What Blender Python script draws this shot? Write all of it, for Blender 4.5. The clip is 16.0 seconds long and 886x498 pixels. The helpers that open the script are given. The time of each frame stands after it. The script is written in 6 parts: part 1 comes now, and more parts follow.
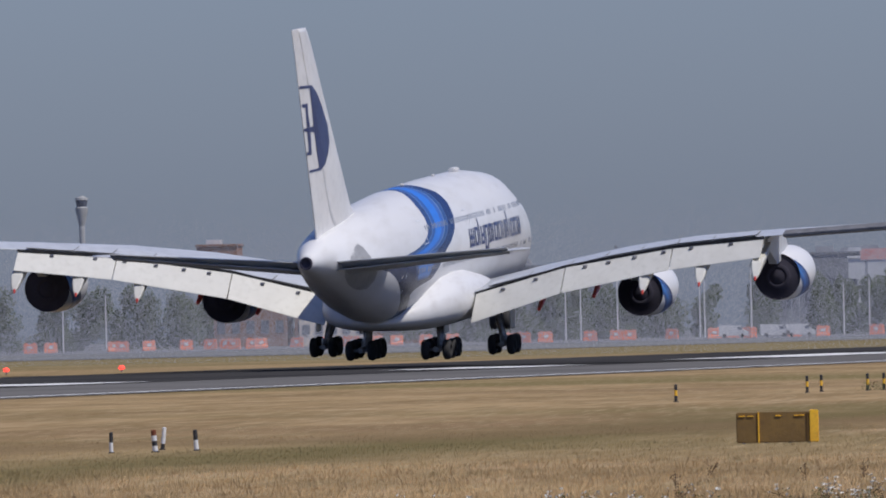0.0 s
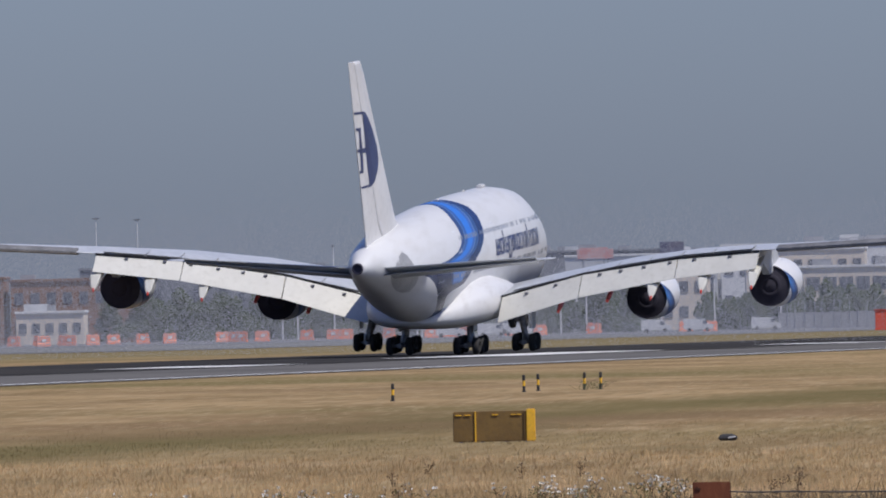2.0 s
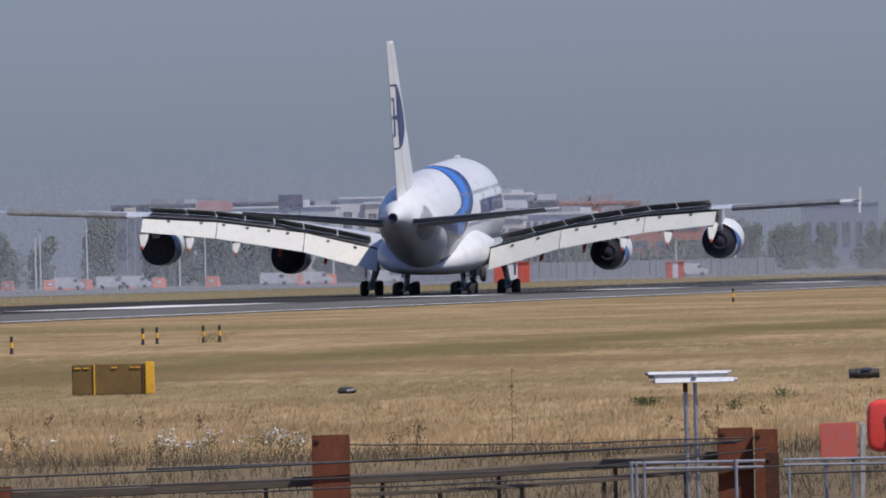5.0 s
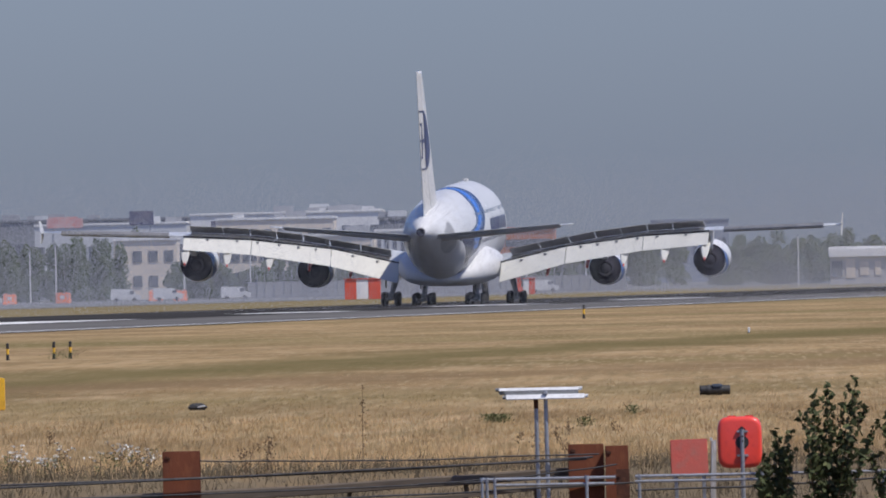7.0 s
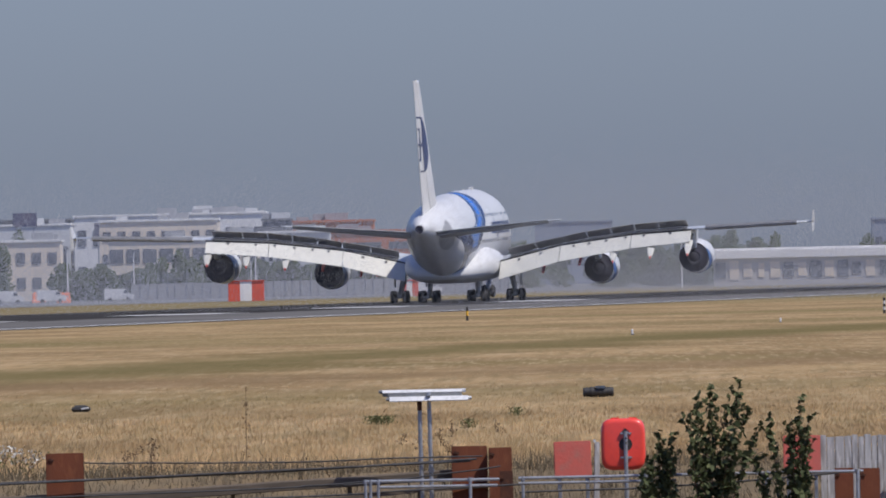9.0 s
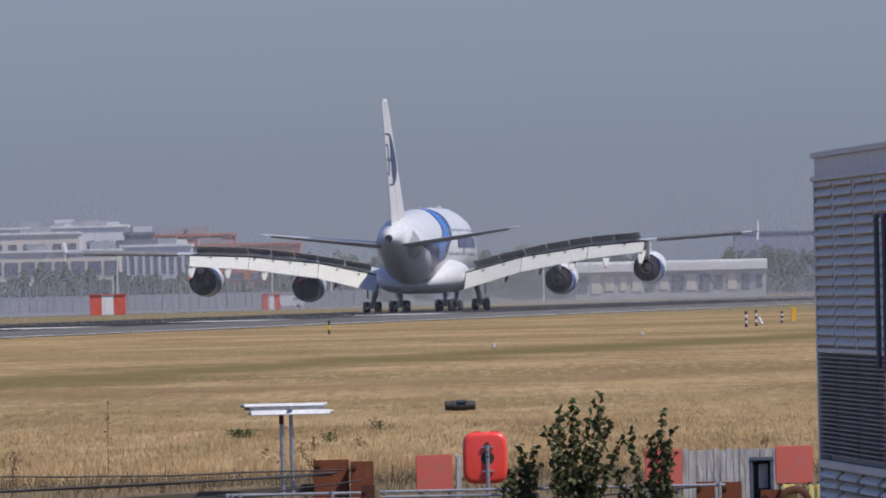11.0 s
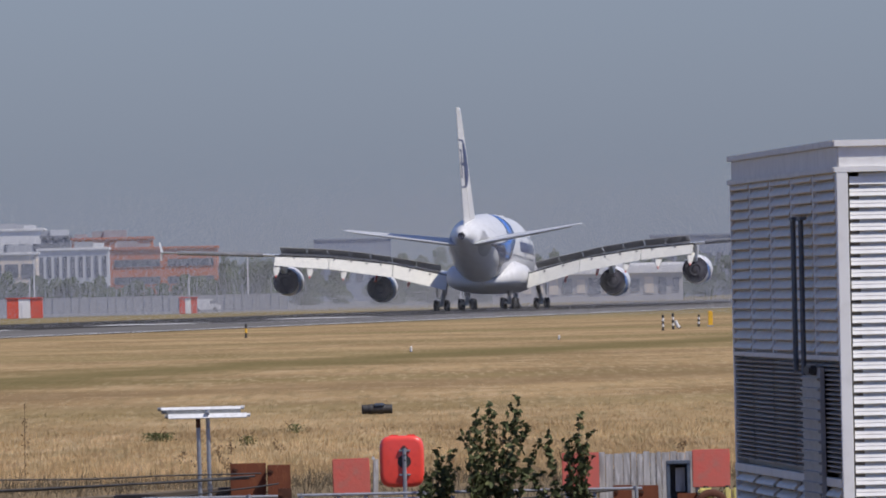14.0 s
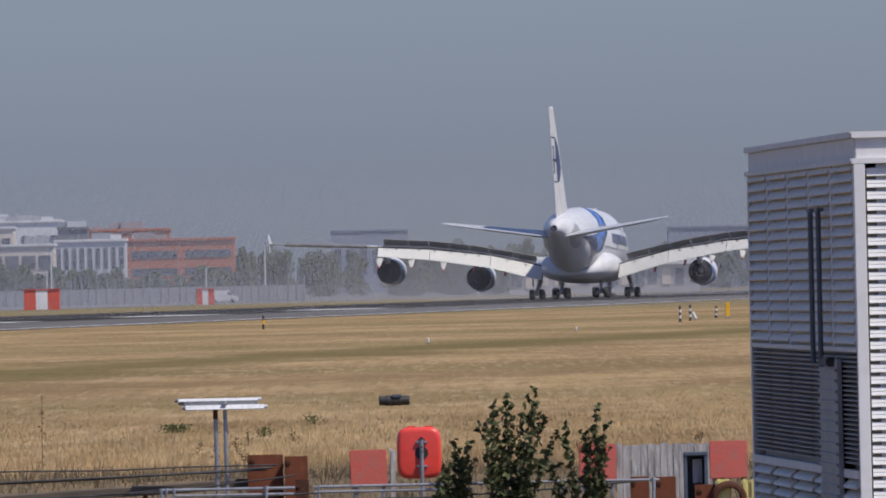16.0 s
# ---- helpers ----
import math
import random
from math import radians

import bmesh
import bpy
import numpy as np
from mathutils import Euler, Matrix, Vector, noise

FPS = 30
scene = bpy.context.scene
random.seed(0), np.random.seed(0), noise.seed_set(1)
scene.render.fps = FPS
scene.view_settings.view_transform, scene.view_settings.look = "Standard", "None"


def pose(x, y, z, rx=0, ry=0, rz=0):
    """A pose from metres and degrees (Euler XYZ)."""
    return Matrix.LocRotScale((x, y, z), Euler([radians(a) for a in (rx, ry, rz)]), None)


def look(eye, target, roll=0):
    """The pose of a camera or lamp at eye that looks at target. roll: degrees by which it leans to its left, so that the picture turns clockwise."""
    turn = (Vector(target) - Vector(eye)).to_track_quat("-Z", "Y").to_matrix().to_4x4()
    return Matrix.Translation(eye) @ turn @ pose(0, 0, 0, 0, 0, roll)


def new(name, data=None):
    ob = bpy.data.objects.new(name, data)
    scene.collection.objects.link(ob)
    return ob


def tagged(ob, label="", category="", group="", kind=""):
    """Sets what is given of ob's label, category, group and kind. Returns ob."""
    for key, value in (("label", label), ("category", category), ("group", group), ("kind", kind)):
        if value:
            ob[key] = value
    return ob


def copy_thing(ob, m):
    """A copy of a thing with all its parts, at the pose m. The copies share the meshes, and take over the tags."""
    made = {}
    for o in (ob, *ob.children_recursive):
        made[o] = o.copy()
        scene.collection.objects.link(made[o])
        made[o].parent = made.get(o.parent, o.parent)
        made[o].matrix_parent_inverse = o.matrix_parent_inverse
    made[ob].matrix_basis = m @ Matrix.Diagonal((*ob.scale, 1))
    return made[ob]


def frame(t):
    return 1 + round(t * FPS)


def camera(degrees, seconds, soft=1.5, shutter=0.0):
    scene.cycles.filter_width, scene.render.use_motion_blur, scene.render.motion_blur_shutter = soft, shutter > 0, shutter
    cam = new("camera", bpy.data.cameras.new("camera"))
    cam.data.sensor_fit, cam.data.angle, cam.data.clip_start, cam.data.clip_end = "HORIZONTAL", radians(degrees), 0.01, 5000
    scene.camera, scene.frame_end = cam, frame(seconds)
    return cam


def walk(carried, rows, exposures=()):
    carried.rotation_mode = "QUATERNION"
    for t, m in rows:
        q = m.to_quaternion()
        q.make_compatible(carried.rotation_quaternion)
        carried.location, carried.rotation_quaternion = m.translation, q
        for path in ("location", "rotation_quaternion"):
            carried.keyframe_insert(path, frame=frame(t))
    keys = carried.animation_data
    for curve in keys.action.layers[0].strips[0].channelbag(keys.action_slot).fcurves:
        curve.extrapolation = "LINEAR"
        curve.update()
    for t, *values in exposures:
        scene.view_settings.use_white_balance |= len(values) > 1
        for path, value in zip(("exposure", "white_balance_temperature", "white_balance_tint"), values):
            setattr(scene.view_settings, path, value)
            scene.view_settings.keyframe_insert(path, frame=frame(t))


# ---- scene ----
import functools

# ---------------------------------------------------------------- camera
EYE = Vector((0.0, 0.0, 2.736))
LEAN = -1.3
cam = camera(3.266, 16.0, soft=1.9)


def aim(az, el):
    a, e = radians(az), radians(el)
    return look(EYE, EYE + 1000 * Vector((math.sin(a) * math.cos(e), math.cos(a) * math.cos(e), math.sin(e))), LEAN)


walk(cam, [(0, aim(-4.2204, 0.2898)), (0.5, aim(-3.8731, 0.2427)), (1, aim(-3.5716, 0.2434)), (1.5, aim(-3.3204, 0.2553)),
           (2, aim(-3.1768, 0.2632)), (2.5, aim(-2.9935, 0.2495)), (3, aim(-2.7094, 0.1851)), (3.5, aim(-2.391, 0.1011)),
           (4, aim(-2.1484, 0.0572)), (4.2, aim(-2.0617, 0.0484)), (6.3, aim(-1.4299, 0.1015)), (6.5, aim(-1.3769, 0.1062)),
           (7, aim(-1.2245, 0.1062)), (7.5, aim(-1.0644, 0.1104)), (8, aim(-0.9239, 0.108)), (8.5, aim(-0.8374, 0.1017)),
           (9, aim(-0.7948, 0.1037)), (9.5, aim(-0.7107, 0.1074)), (10, aim(-0.5537, 0.1105)), (10.2, aim(-0.4802, 0.123)),
           (12.3, aim(-0.0955, 0.1477)), (12.5, aim(-0.0567, 0.1459)), (13, aim(-0.0002, 0.151)), (13.5, aim(0.0201, 0.1436)),
           (14, aim(0.0223, 0.1488)), (14.5, aim(0.0033, 0.1466)), (15, aim(-0.0123, 0.1334)), (15.5, aim(-0.0326, 0.1291)),
           (16, aim(-0.0419, 0.1187))], exposures=[(0, -0.2, 6300, 12), (2, -0.15, 6300, 12), (4, -0.08, 6300, 12), (6.5, -0.02, 6300, 12), (10, 0.0, 6300, 12), (12.5, 0.05, 6450, 12), (14, 0.04, 6450, 12), (16, -0.03, 6450, 12)])

# ---------------------------------------------------------------- world, sun
SUN_DIR = Vector((0.47, -0.31, 0.83)).normalized()
world = bpy.data.worlds.new("sky")
scene.world = world
world.use_nodes = True
wn, wl = world.node_tree.nodes, world.node_tree.links
sky = wn.new("ShaderNodeTexSky")
sky.sky_type = "NISHITA"
sky.sun_disc = False
sky.sun_elevation = math.asin(SUN_DIR.z)
sky.sun_rotation = math.atan2(SUN_DIR.x, SUN_DIR.y)
sky.air_density, sky.dust_density, sky.ozone_density = 1.0, 0.8, 3.0
wn["Background"].inputs["Strength"].default_value = 0.0755
haze = wn.new("ShaderNodeMix")
haze.data_type, haze.blend_type = "RGBA", "MULTIPLY"
haze.inputs[0].default_value = 1.0
haze.inputs[7].default_value = (0.765, 0.88, 1.315, 1)
wl.new(sky.outputs[0], haze.inputs[6])
wl.new(haze.outputs[2], wn["Background"].inputs["Color"])
sun = new("sun", bpy.data.lights.new("sun", "SUN"))
sun.data.energy, sun.data.angle, sun.data.color = 4.05, radians(0.6), (1.0, 0.94, 0.85)
sun.matrix_world = look(SUN_DIR * 100, (0, 0, 0))


# ---------------------------------------------------------------- materials
def nodes_of(name):
    m = bpy.data.materials.new(name)
    m.use_nodes = True
    return m, m.node_tree.nodes, m.node_tree.links, m.node_tree.nodes["Principled BSDF"]


def node(ns, kind, **inputs):
    n = ns.new(kind)
    for k, v in inputs.items():
        n.inputs[int(k[1:]) if k[0] == "i" and k[1:].isdigit() else k].default_value = v
    return n


def noise_mix(ns, ls, vec, a, b, scale, lo=0.35, hi=0.65, detail=4.0):
    """Colour a to b over a noise; a and b are colours or sockets."""
    t = node(ns, "ShaderNodeTexNoise", Scale=scale, Detail=detail)
    ls.new(vec, t.inputs["Vector"])
    r = node(ns, "ShaderNodeMapRange", i1=lo, i2=hi)
    ls.new(t.outputs["Fac"], r.inputs[0])
    x = ns.new("ShaderNodeMix")
    x.data_type = "RGBA"
    ls.new(r.outputs[0], x.inputs[0])
    for i, c in ((6, a), (7, b)):
        if isinstance(c, tuple):
            x.inputs[i].default_value = (*c, 1)
        else:
            ls.new(c, x.inputs[i])
    return x.outputs[2]


def bump(ns, ls, bs, vec, scale, strength, dist=0.02):
    t = node(ns, "ShaderNodeTexNoise", Scale=scale, Detail=5.0)
    ls.new(vec, t.inputs["Vector"])
    b = node(ns, "ShaderNodeBump", Strength=strength, Distance=dist)
    ls.new(t.outputs["Fac"], b.inputs["Height"])
    ls.new(b.outputs[0], bs.inputs["Normal"])


def surface(name, a, b, scale=1.0, c=None, scale2=8.0, rough=0.7, metal=0.0, bumps=0.3, bscale=20.0, bdist=0.02, coat=0.0, stretch=(1, 1, 1), spec=0.5):
    """Two-scale mottled surface from object coordinates."""
    m, ns, ls, bs = nodes_of(name)
    co = ns.new("ShaderNodeTexCoord")
    mp = node(ns, "ShaderNodeMapping", Scale=stretch)
    ls.new(co.outputs["Object"], mp.inputs["Vector"])
    col = noise_mix(ns, ls, mp.outputs[0], a, b, scale)
    if c:
        col = noise_mix(ns, ls, mp.outputs[0], col, c, scale2, 0.5, 0.8)
    ls.new(col, bs.inputs["Base Color"])
    bs.inputs["Roughness"].default_value = rough
    bs.inputs["Metallic"].default_value = metal
    bs.inputs["Coat Weight"].default_value = coat
    bs.inputs["Specular IOR Level"].default_value = spec
    if bumps:
        bump(ns, ls, bs, mp.outputs[0], bscale, bumps, bdist)
    return m


M_WHITE = surface("white_paint", (0.67, 0.67, 0.67), (0.62, 0.62, 0.615), 0.15, (0.56, 0.55, 0.54), 1.3, 0.35, 0, 0.02, 3, 0.01, 0.0, (0.4, 1, 1), 0.12)
M_FLAP = surface("flap_paint", (0.64, 0.63, 0.57), (0.60, 0.588, 0.53), 0.6, (0.55, 0.54, 0.48), 2.2, 0.4, 0, 0.02, 3, 0.01)
M_WING = surface("wing_grey_paint", (0.58, 0.60, 0.62), (0.50, 0.52, 0.54), 0.3, (0.42, 0.43, 0.44), 1.5, 0.35, 0, 0.02, 3, 0.01)
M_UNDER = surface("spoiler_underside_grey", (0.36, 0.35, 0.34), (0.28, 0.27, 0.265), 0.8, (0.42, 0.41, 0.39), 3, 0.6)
M_AILERON = surface("aileron_dark_grey", (0.20, 0.20, 0.20), (0.13, 0.13, 0.13), 0.8, (0.28, 0.27, 0.26), 3, 0.6)
# shade and haze of the engine mouths are put into this colour
M_DARK = surface("exhaust_metal_with_shade", (0.054, 0.052, 0.072), (0.060, 0.058, 0.078), 2, (0.048, 0.046, 0.064), 9, 0.9, 0.0, 0, spec=0.04)
M_METAL = surface("gear_steel", (0.35, 0.35, 0.36), (0.22, 0.22, 0.23), 3, (0.1, 0.1, 0.1), 9, 0.4, 0.8)
M_TYRE = surface("tyre_rubber", (0.025, 0.025, 0.027), (0.04, 0.038, 0.036), 2, (0.055, 0.05, 0.045), 7, 0.85)
M_RED = surface("red_lacquer", (0.62, 0.05, 0.03), (0.5, 0.04, 0.03), 2, (0.66, 0.09, 0.06), 9, 0.4)
M_NAVY = surface("navy_paint", (0.02, 0.035, 0.12), (0.03, 0.05, 0.15), 1, None, 8, 0.35)
M_ASPHALT = surface("runway_asphalt", (0.16, 0.155, 0.15), (0.13, 0.126, 0.122), 0.02, (0.10, 0.098, 0.096), 0.1, 0.95, 0, 0, 3, spec=0.0)
M_RUBBERED = surface("rubbered_asphalt", (0.035, 0.035, 0.037), (0.055, 0.053, 0.052), 0.03, (0.08, 0.08, 0.08), 0.15, 0.95, 0, 0, 3, spec=0.0)
M_SHOULDER = surface("pale_shoulder_asphalt", (0.20, 0.195, 0.185), (0.155, 0.15, 0.145), 0.03, (0.12, 0.117, 0.112), 0.2, 0.95, 0, 0, 3, spec=0.0)
M_MARK = surface("runway_marking_paint", (0.78, 0.78, 0.76), (0.62, 0.62, 0.6), 0.3, (0.4, 0.4, 0.4), 1.2, 0.9, 0, 0, spec=0.0)
M_APRON = surface("far_taxiway_concrete", (0.20, 0.205, 0.21), (0.15, 0.155, 0.16), 0.004, (0.25, 0.25, 0.25), 0.02, 0.95, 0, 0, 1, spec=0.0)


def part(name, bm, mat, parent=None, label="", smooth=False, at=None):
    """One mesh object from a bmesh, under a thing or a part."""
    me = bpy.data.meshes.new(name)
    bm.normal_update()
    bm.to_mesh(me)
    bm.free()
    for mt in (mat if isinstance(mat, (list, tuple)) else [mat]):
        me.materials.append(mt)
    if smooth:
        me.polygons.foreach_set("use_smooth", [True] * len(me.polygons))
    ob = new(name, me)
    if parent:
        ob.parent = parent
    if at is not None:
        ob.matrix_basis = at
    return tagged(ob, label)


def thing(name, label, category, m=None, group="", kind=""):
    ob = tagged(new(name), label, category, group, kind)
    if m is not None:
        ob.matrix_basis = m
    return ob


def box(bm, c, s, rot=None, bevel=0.0):
    """A box of size s about c."""
    m = Matrix.Translation(c) @ (rot or Matrix()) @ Matrix.Diagonal((*s, 1))
    r = bmesh.ops.create_cube(bm, size=1, matrix=m)
    if bevel:
        es = list({e for v in r["verts"] for e in v.link_edges})
        bmesh.ops.bevel(bm, geom=es, offset=bevel, segments=2, affect="EDGES")
    return bm


def loft(bm, rings, caps=(True, True), closed=True):
    """Skin rings of equal length."""
    vs = [[bm.verts.new(p) for p in r] for r in rings]
    n = len(vs[0])
    for a, b in zip(vs, vs[1:]):
        for i in range(n if closed else n - 1):
            j = (i + 1) % n
            bm.faces.new((a[i], a[j], b[j], b[i]))
    if caps[0]:
        bm.faces.new(vs[0][::-1])
    if caps[1]:
        bm.faces.new(vs[-1])
    bmesh.ops.recalc_face_normals(bm, faces=bm.faces)
    return bm


def tube(bm, p, q, r0, r1=None, n=10):
    """A tapered bar from p to q."""
    p, q = Vector(p), Vector(q)
    m = (q - p).to_track_quat("Z", "Y").to_matrix()
    r1 = r0 if r1 is None else r1
    cs = [(math.cos(a), math.sin(a)) for a in (2 * math.pi * i / n for i in range(n))]
    return loft(bm, [[p + m @ Vector((r0 * c, r0 * s, 0)) for c, s in cs], [q + m @ Vector((r1 * c, r1 * s, 0)) for c, s in cs]])


def lathe(bm, prof, m=None, n=28, caps=(False, False)):
    """Rings about x from (x, radius) pairs."""
    m = m or Matrix()
    return loft(bm, [[m @ Vector((x, r * math.cos(a), r * math.sin(a))) for a in (2 * math.pi * i / n for i in range(n))] for x, r in prof], caps)


def bm_():
    return bmesh.new()


def lerp(x, xs, ys):
    return float(np.interp(x, xs, ys))


# ---------------------------------------------------------------- ground, runway
AZ = radians(5.696)
ALONG, ACROSS = Vector((math.sin(AZ), math.cos(AZ), 0)), Vector((math.cos(AZ), -math.sin(AZ), 0))


def field(along, across, z=0.0):
    """A place by its distance along the runway and to its right."""
    p = ALONG * along + ACROSS * across
    return Vector((p.x, p.y, z))


GROUND_Y = [-300, 0, 150, 225, 245, 262, 266, 268, 300, 350, 400, 460, 520, 560, 620, 700, 850, 1000, 1300, 1700, 2200, 3000, 4000, 4990]
GROUND_Z = [-1.8, -1.8, -1.8, -1.8, -1.8, -1.7, -1.05, -0.62, -0.55, -0.447, -0.34, -0.21, -0.083, -0.02, -0.01, 0, 0, 0, 0, 0, 0, 0, 0, 0]


def ground_z(y):
    return lerp(y, GROUND_Y, GROUND_Z)


def straw_field(ns, ls, co, gain):
    """Dry grass colours in broad drifts, with olive and brown patches."""
    deep = node(ns, "ShaderNodeMapping", Scale=(1, 0.22, 1))
    ls.new(co.outputs["Object"], deep.inputs["Vector"])
    broad = node(ns, "ShaderNodeMapping", Scale=(0.5, 0.42, 1))
    ls.new(co.outputs["Object"], broad.inputs["Vector"])
    v, w = deep.outputs[0], broad.outputs[0]

    def straw(r, g, b):
        return (r * gain * 0.945, g * gain, b * gain * 1.16)

    col = noise_mix(ns, ls, v, straw(0.44, 0.295, 0.135), straw(0.27, 0.175, 0.078), 0.12, 0.36, 0.64, 5)
    col = noise_mix(ns, ls, v, col, straw(0.50, 0.345, 0.175), 0.45, 0.5, 0.72, 6)
    col = noise_mix(ns, ls, w, col, straw(0.215, 0.165, 0.065), 0.022, 0.5, 0.66, 4)
    col = noise_mix(ns, ls, w, col, straw(0.26, 0.165, 0.08), 0.035, 0.55, 0.7, 5)
    # an olive swathe that runs obliquely across the field
    sp = ns.new("ShaderNodeSeparateXYZ")
    ls.new(co.outputs["Object"], sp.inputs[0])
    nz = node(ns, "ShaderNodeTexNoise", Scale=0.12, Detail=4.0)
    ls.new(v, nz.inputs["Vector"])

    def op(kind, a, b=None):
        n = ns.new("ShaderNodeMath")
        n.operation = kind
        for i, q in enumerate((a, b)):
            if isinstance(q, (int, float)):
                n.inputs[i].default_value = q
            elif q is not None:
                ls.new(q, n.inputs[i])
        return n.outputs[0]


    def lane(base, slope, half, ragged, strength, tint, under):
        """A broad swathe of another grass along a slanting line."""
        off = op("SUBTRACT", sp.outputs["Y"], op("ADD", op("MULTIPLY", sp.outputs["X"], slope), base))
        near = op("SUBTRACT", 1.0, op("DIVIDE", op("ABSOLUTE", off), half))
        fac = op("ADD", near, op("MULTIPLY", op("SUBTRACT", nz.outputs["Fac"], 0.5), ragged))
        rr = node(ns, "ShaderNodeMapRange", i1=-0.1, i2=0.75, i4=strength)
        ls.new(fac, rr.inputs[0])
        mx = ns.new("ShaderNodeMix")
        mx.data_type = "RGBA"
        ls.new(rr.outputs[0], mx.inputs[0])
        ls.new(under, mx.inputs[6])
        mx.inputs[7].default_value = (*tint, 1)
        return mx.outputs[2]

    # greener beyond the runway
    far = node(ns, "ShaderNodeMapRange", i1=1250.0, i2=1500.0, i4=0.75)
    ls.new(sp.outputs["Y"], far.inputs[0])
    mf = ns.new("ShaderNodeMix")
    mf.data_type = "RGBA"
    ls.new(far.outputs[0], mf.inputs[0])
    ls.new(col, mf.inputs[6])
    mf.inputs[7].default_value = (*straw(0.19, 0.165, 0.075), 1)
    col = mf.outputs[2]
    thatch = node(ns, "ShaderNodeMapping", Scale=(1, 0.03, 1))
    ls.new(co.outputs["Object"], thatch.inputs["Vector"])
    col = noise_mix(ns, ls, thatch.outputs[0], col, straw(0.24, 0.175, 0.08), 2.2, 0.48, 0.78, 7)
    col = noise_mix(ns, ls, thatch.outputs[0], col, straw(0.50, 0.37, 0.19), 5.0, 0.52, 0.8, 7)
    col = lane(650.0, 7.8, 62.0, 1.3, 0.8, straw(0.150, 0.122, 0.046), col)
    col = lane(485.0, 1.6, 22.0, 1.8, 0.55, straw(0.225, 0.145, 0.07), col)
    # rank brown growth on the slope of the bank, darkened for the bank's shade
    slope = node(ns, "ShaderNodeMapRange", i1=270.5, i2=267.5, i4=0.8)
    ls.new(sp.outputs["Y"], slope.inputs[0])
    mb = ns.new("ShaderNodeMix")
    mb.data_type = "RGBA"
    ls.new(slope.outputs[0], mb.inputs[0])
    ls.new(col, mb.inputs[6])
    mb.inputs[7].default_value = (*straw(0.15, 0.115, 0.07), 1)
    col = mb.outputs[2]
    return noise_mix(ns, ls, co.outputs["Object"], col, straw(0.28, 0.185, 0.085), 1.6, 0.5, 0.8, 8)


def grass_material():
    m, ns, ls, bs = nodes_of("dry_mown_grass")
    co = ns.new("ShaderNodeTexCoord")
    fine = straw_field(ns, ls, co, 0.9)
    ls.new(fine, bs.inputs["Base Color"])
    bs.inputs["Roughness"].default_value = 0.9
    bs.inputs["Specular IOR Level"].default_value = 0.0
    bump(ns, ls, bs, co.outputs["Object"], 3.0, 0.25, 0.1)
    return m


M_GRASS = grass_material()


def build_ground():
    bm = bm_()
    xs = [-1600, -600, -300, -150, -80, -40, -15, 0, 15, 40, 80, 200, 500, 1600]
    rows = [[bm.verts.new((x, y, z)) for x in xs] for y, z in zip(GROUND_Y, GROUND_Z)]
    for a, b in zip(rows, rows[1:]):
        for i in range(len(xs) - 1):
            bm.faces.new((a[i], a[i + 1], b[i + 1], b[i]))
    tagged(part("ground", bm, M_GRASS), "dry straw-coloured airfield grass with greener patches", "ground", kind="structure")


def strip(name, a0, a1, c0, c1, z, mat, label, category, kind="structure"):
    bm = bm_()
    steps = max(1, int((a1 - a0) / 400))
    for i in range(steps):
        u, w = a0 + (a1 - a0) * i / steps, a0 + (a1 - a0) * (i + 1) / steps
        bm.faces.new([bm.verts.new(field(*p, z)) for p in ((u, c1), (w, c1), (w, c0), (u, c0))])
    return tagged(part(name, bm, mat), label, category, kind=kind)


build_ground()
strip("road", -400, 4300, -211, -137.5, 0.03, M_ASPHALT, "worn grey asphalt runway", "runway")
strip("road_rubber", 300, 3300, -209, -167, 0.05, M_RUBBERED, "blackened tyre rubber along the runway's middle", "rubber deposit")
strip("road_edge_line", -400, 4300, -140.6, -139.4, 0.05, M_MARK, "thin white painted runway edge line", "runway marking")
for i, (u, w) in enumerate(((836, 865), (986, 1018), (1109, 1193), (1300, 1330), (1437, 1472), (1587, 1627))):
    strip("runway_marking", u, w, -177 if i != 2 else -178, -168, 0.07, M_MARK, "white painted touchdown bar on the runway", "runway marking")


def build_apron():
    bm = bm_()
    bm.faces.new([bm.verts.new((*p, 0.04)) for p in ((-1500, 1750), (-1500, 4900), (190, 4900), (-40, 2300), (-125, 1750))])
    tagged(part("far_taxiway", bm, M_APRON), "wide grey concrete taxiway beyond the grass", "taxiway", kind="structure")


build_apron()


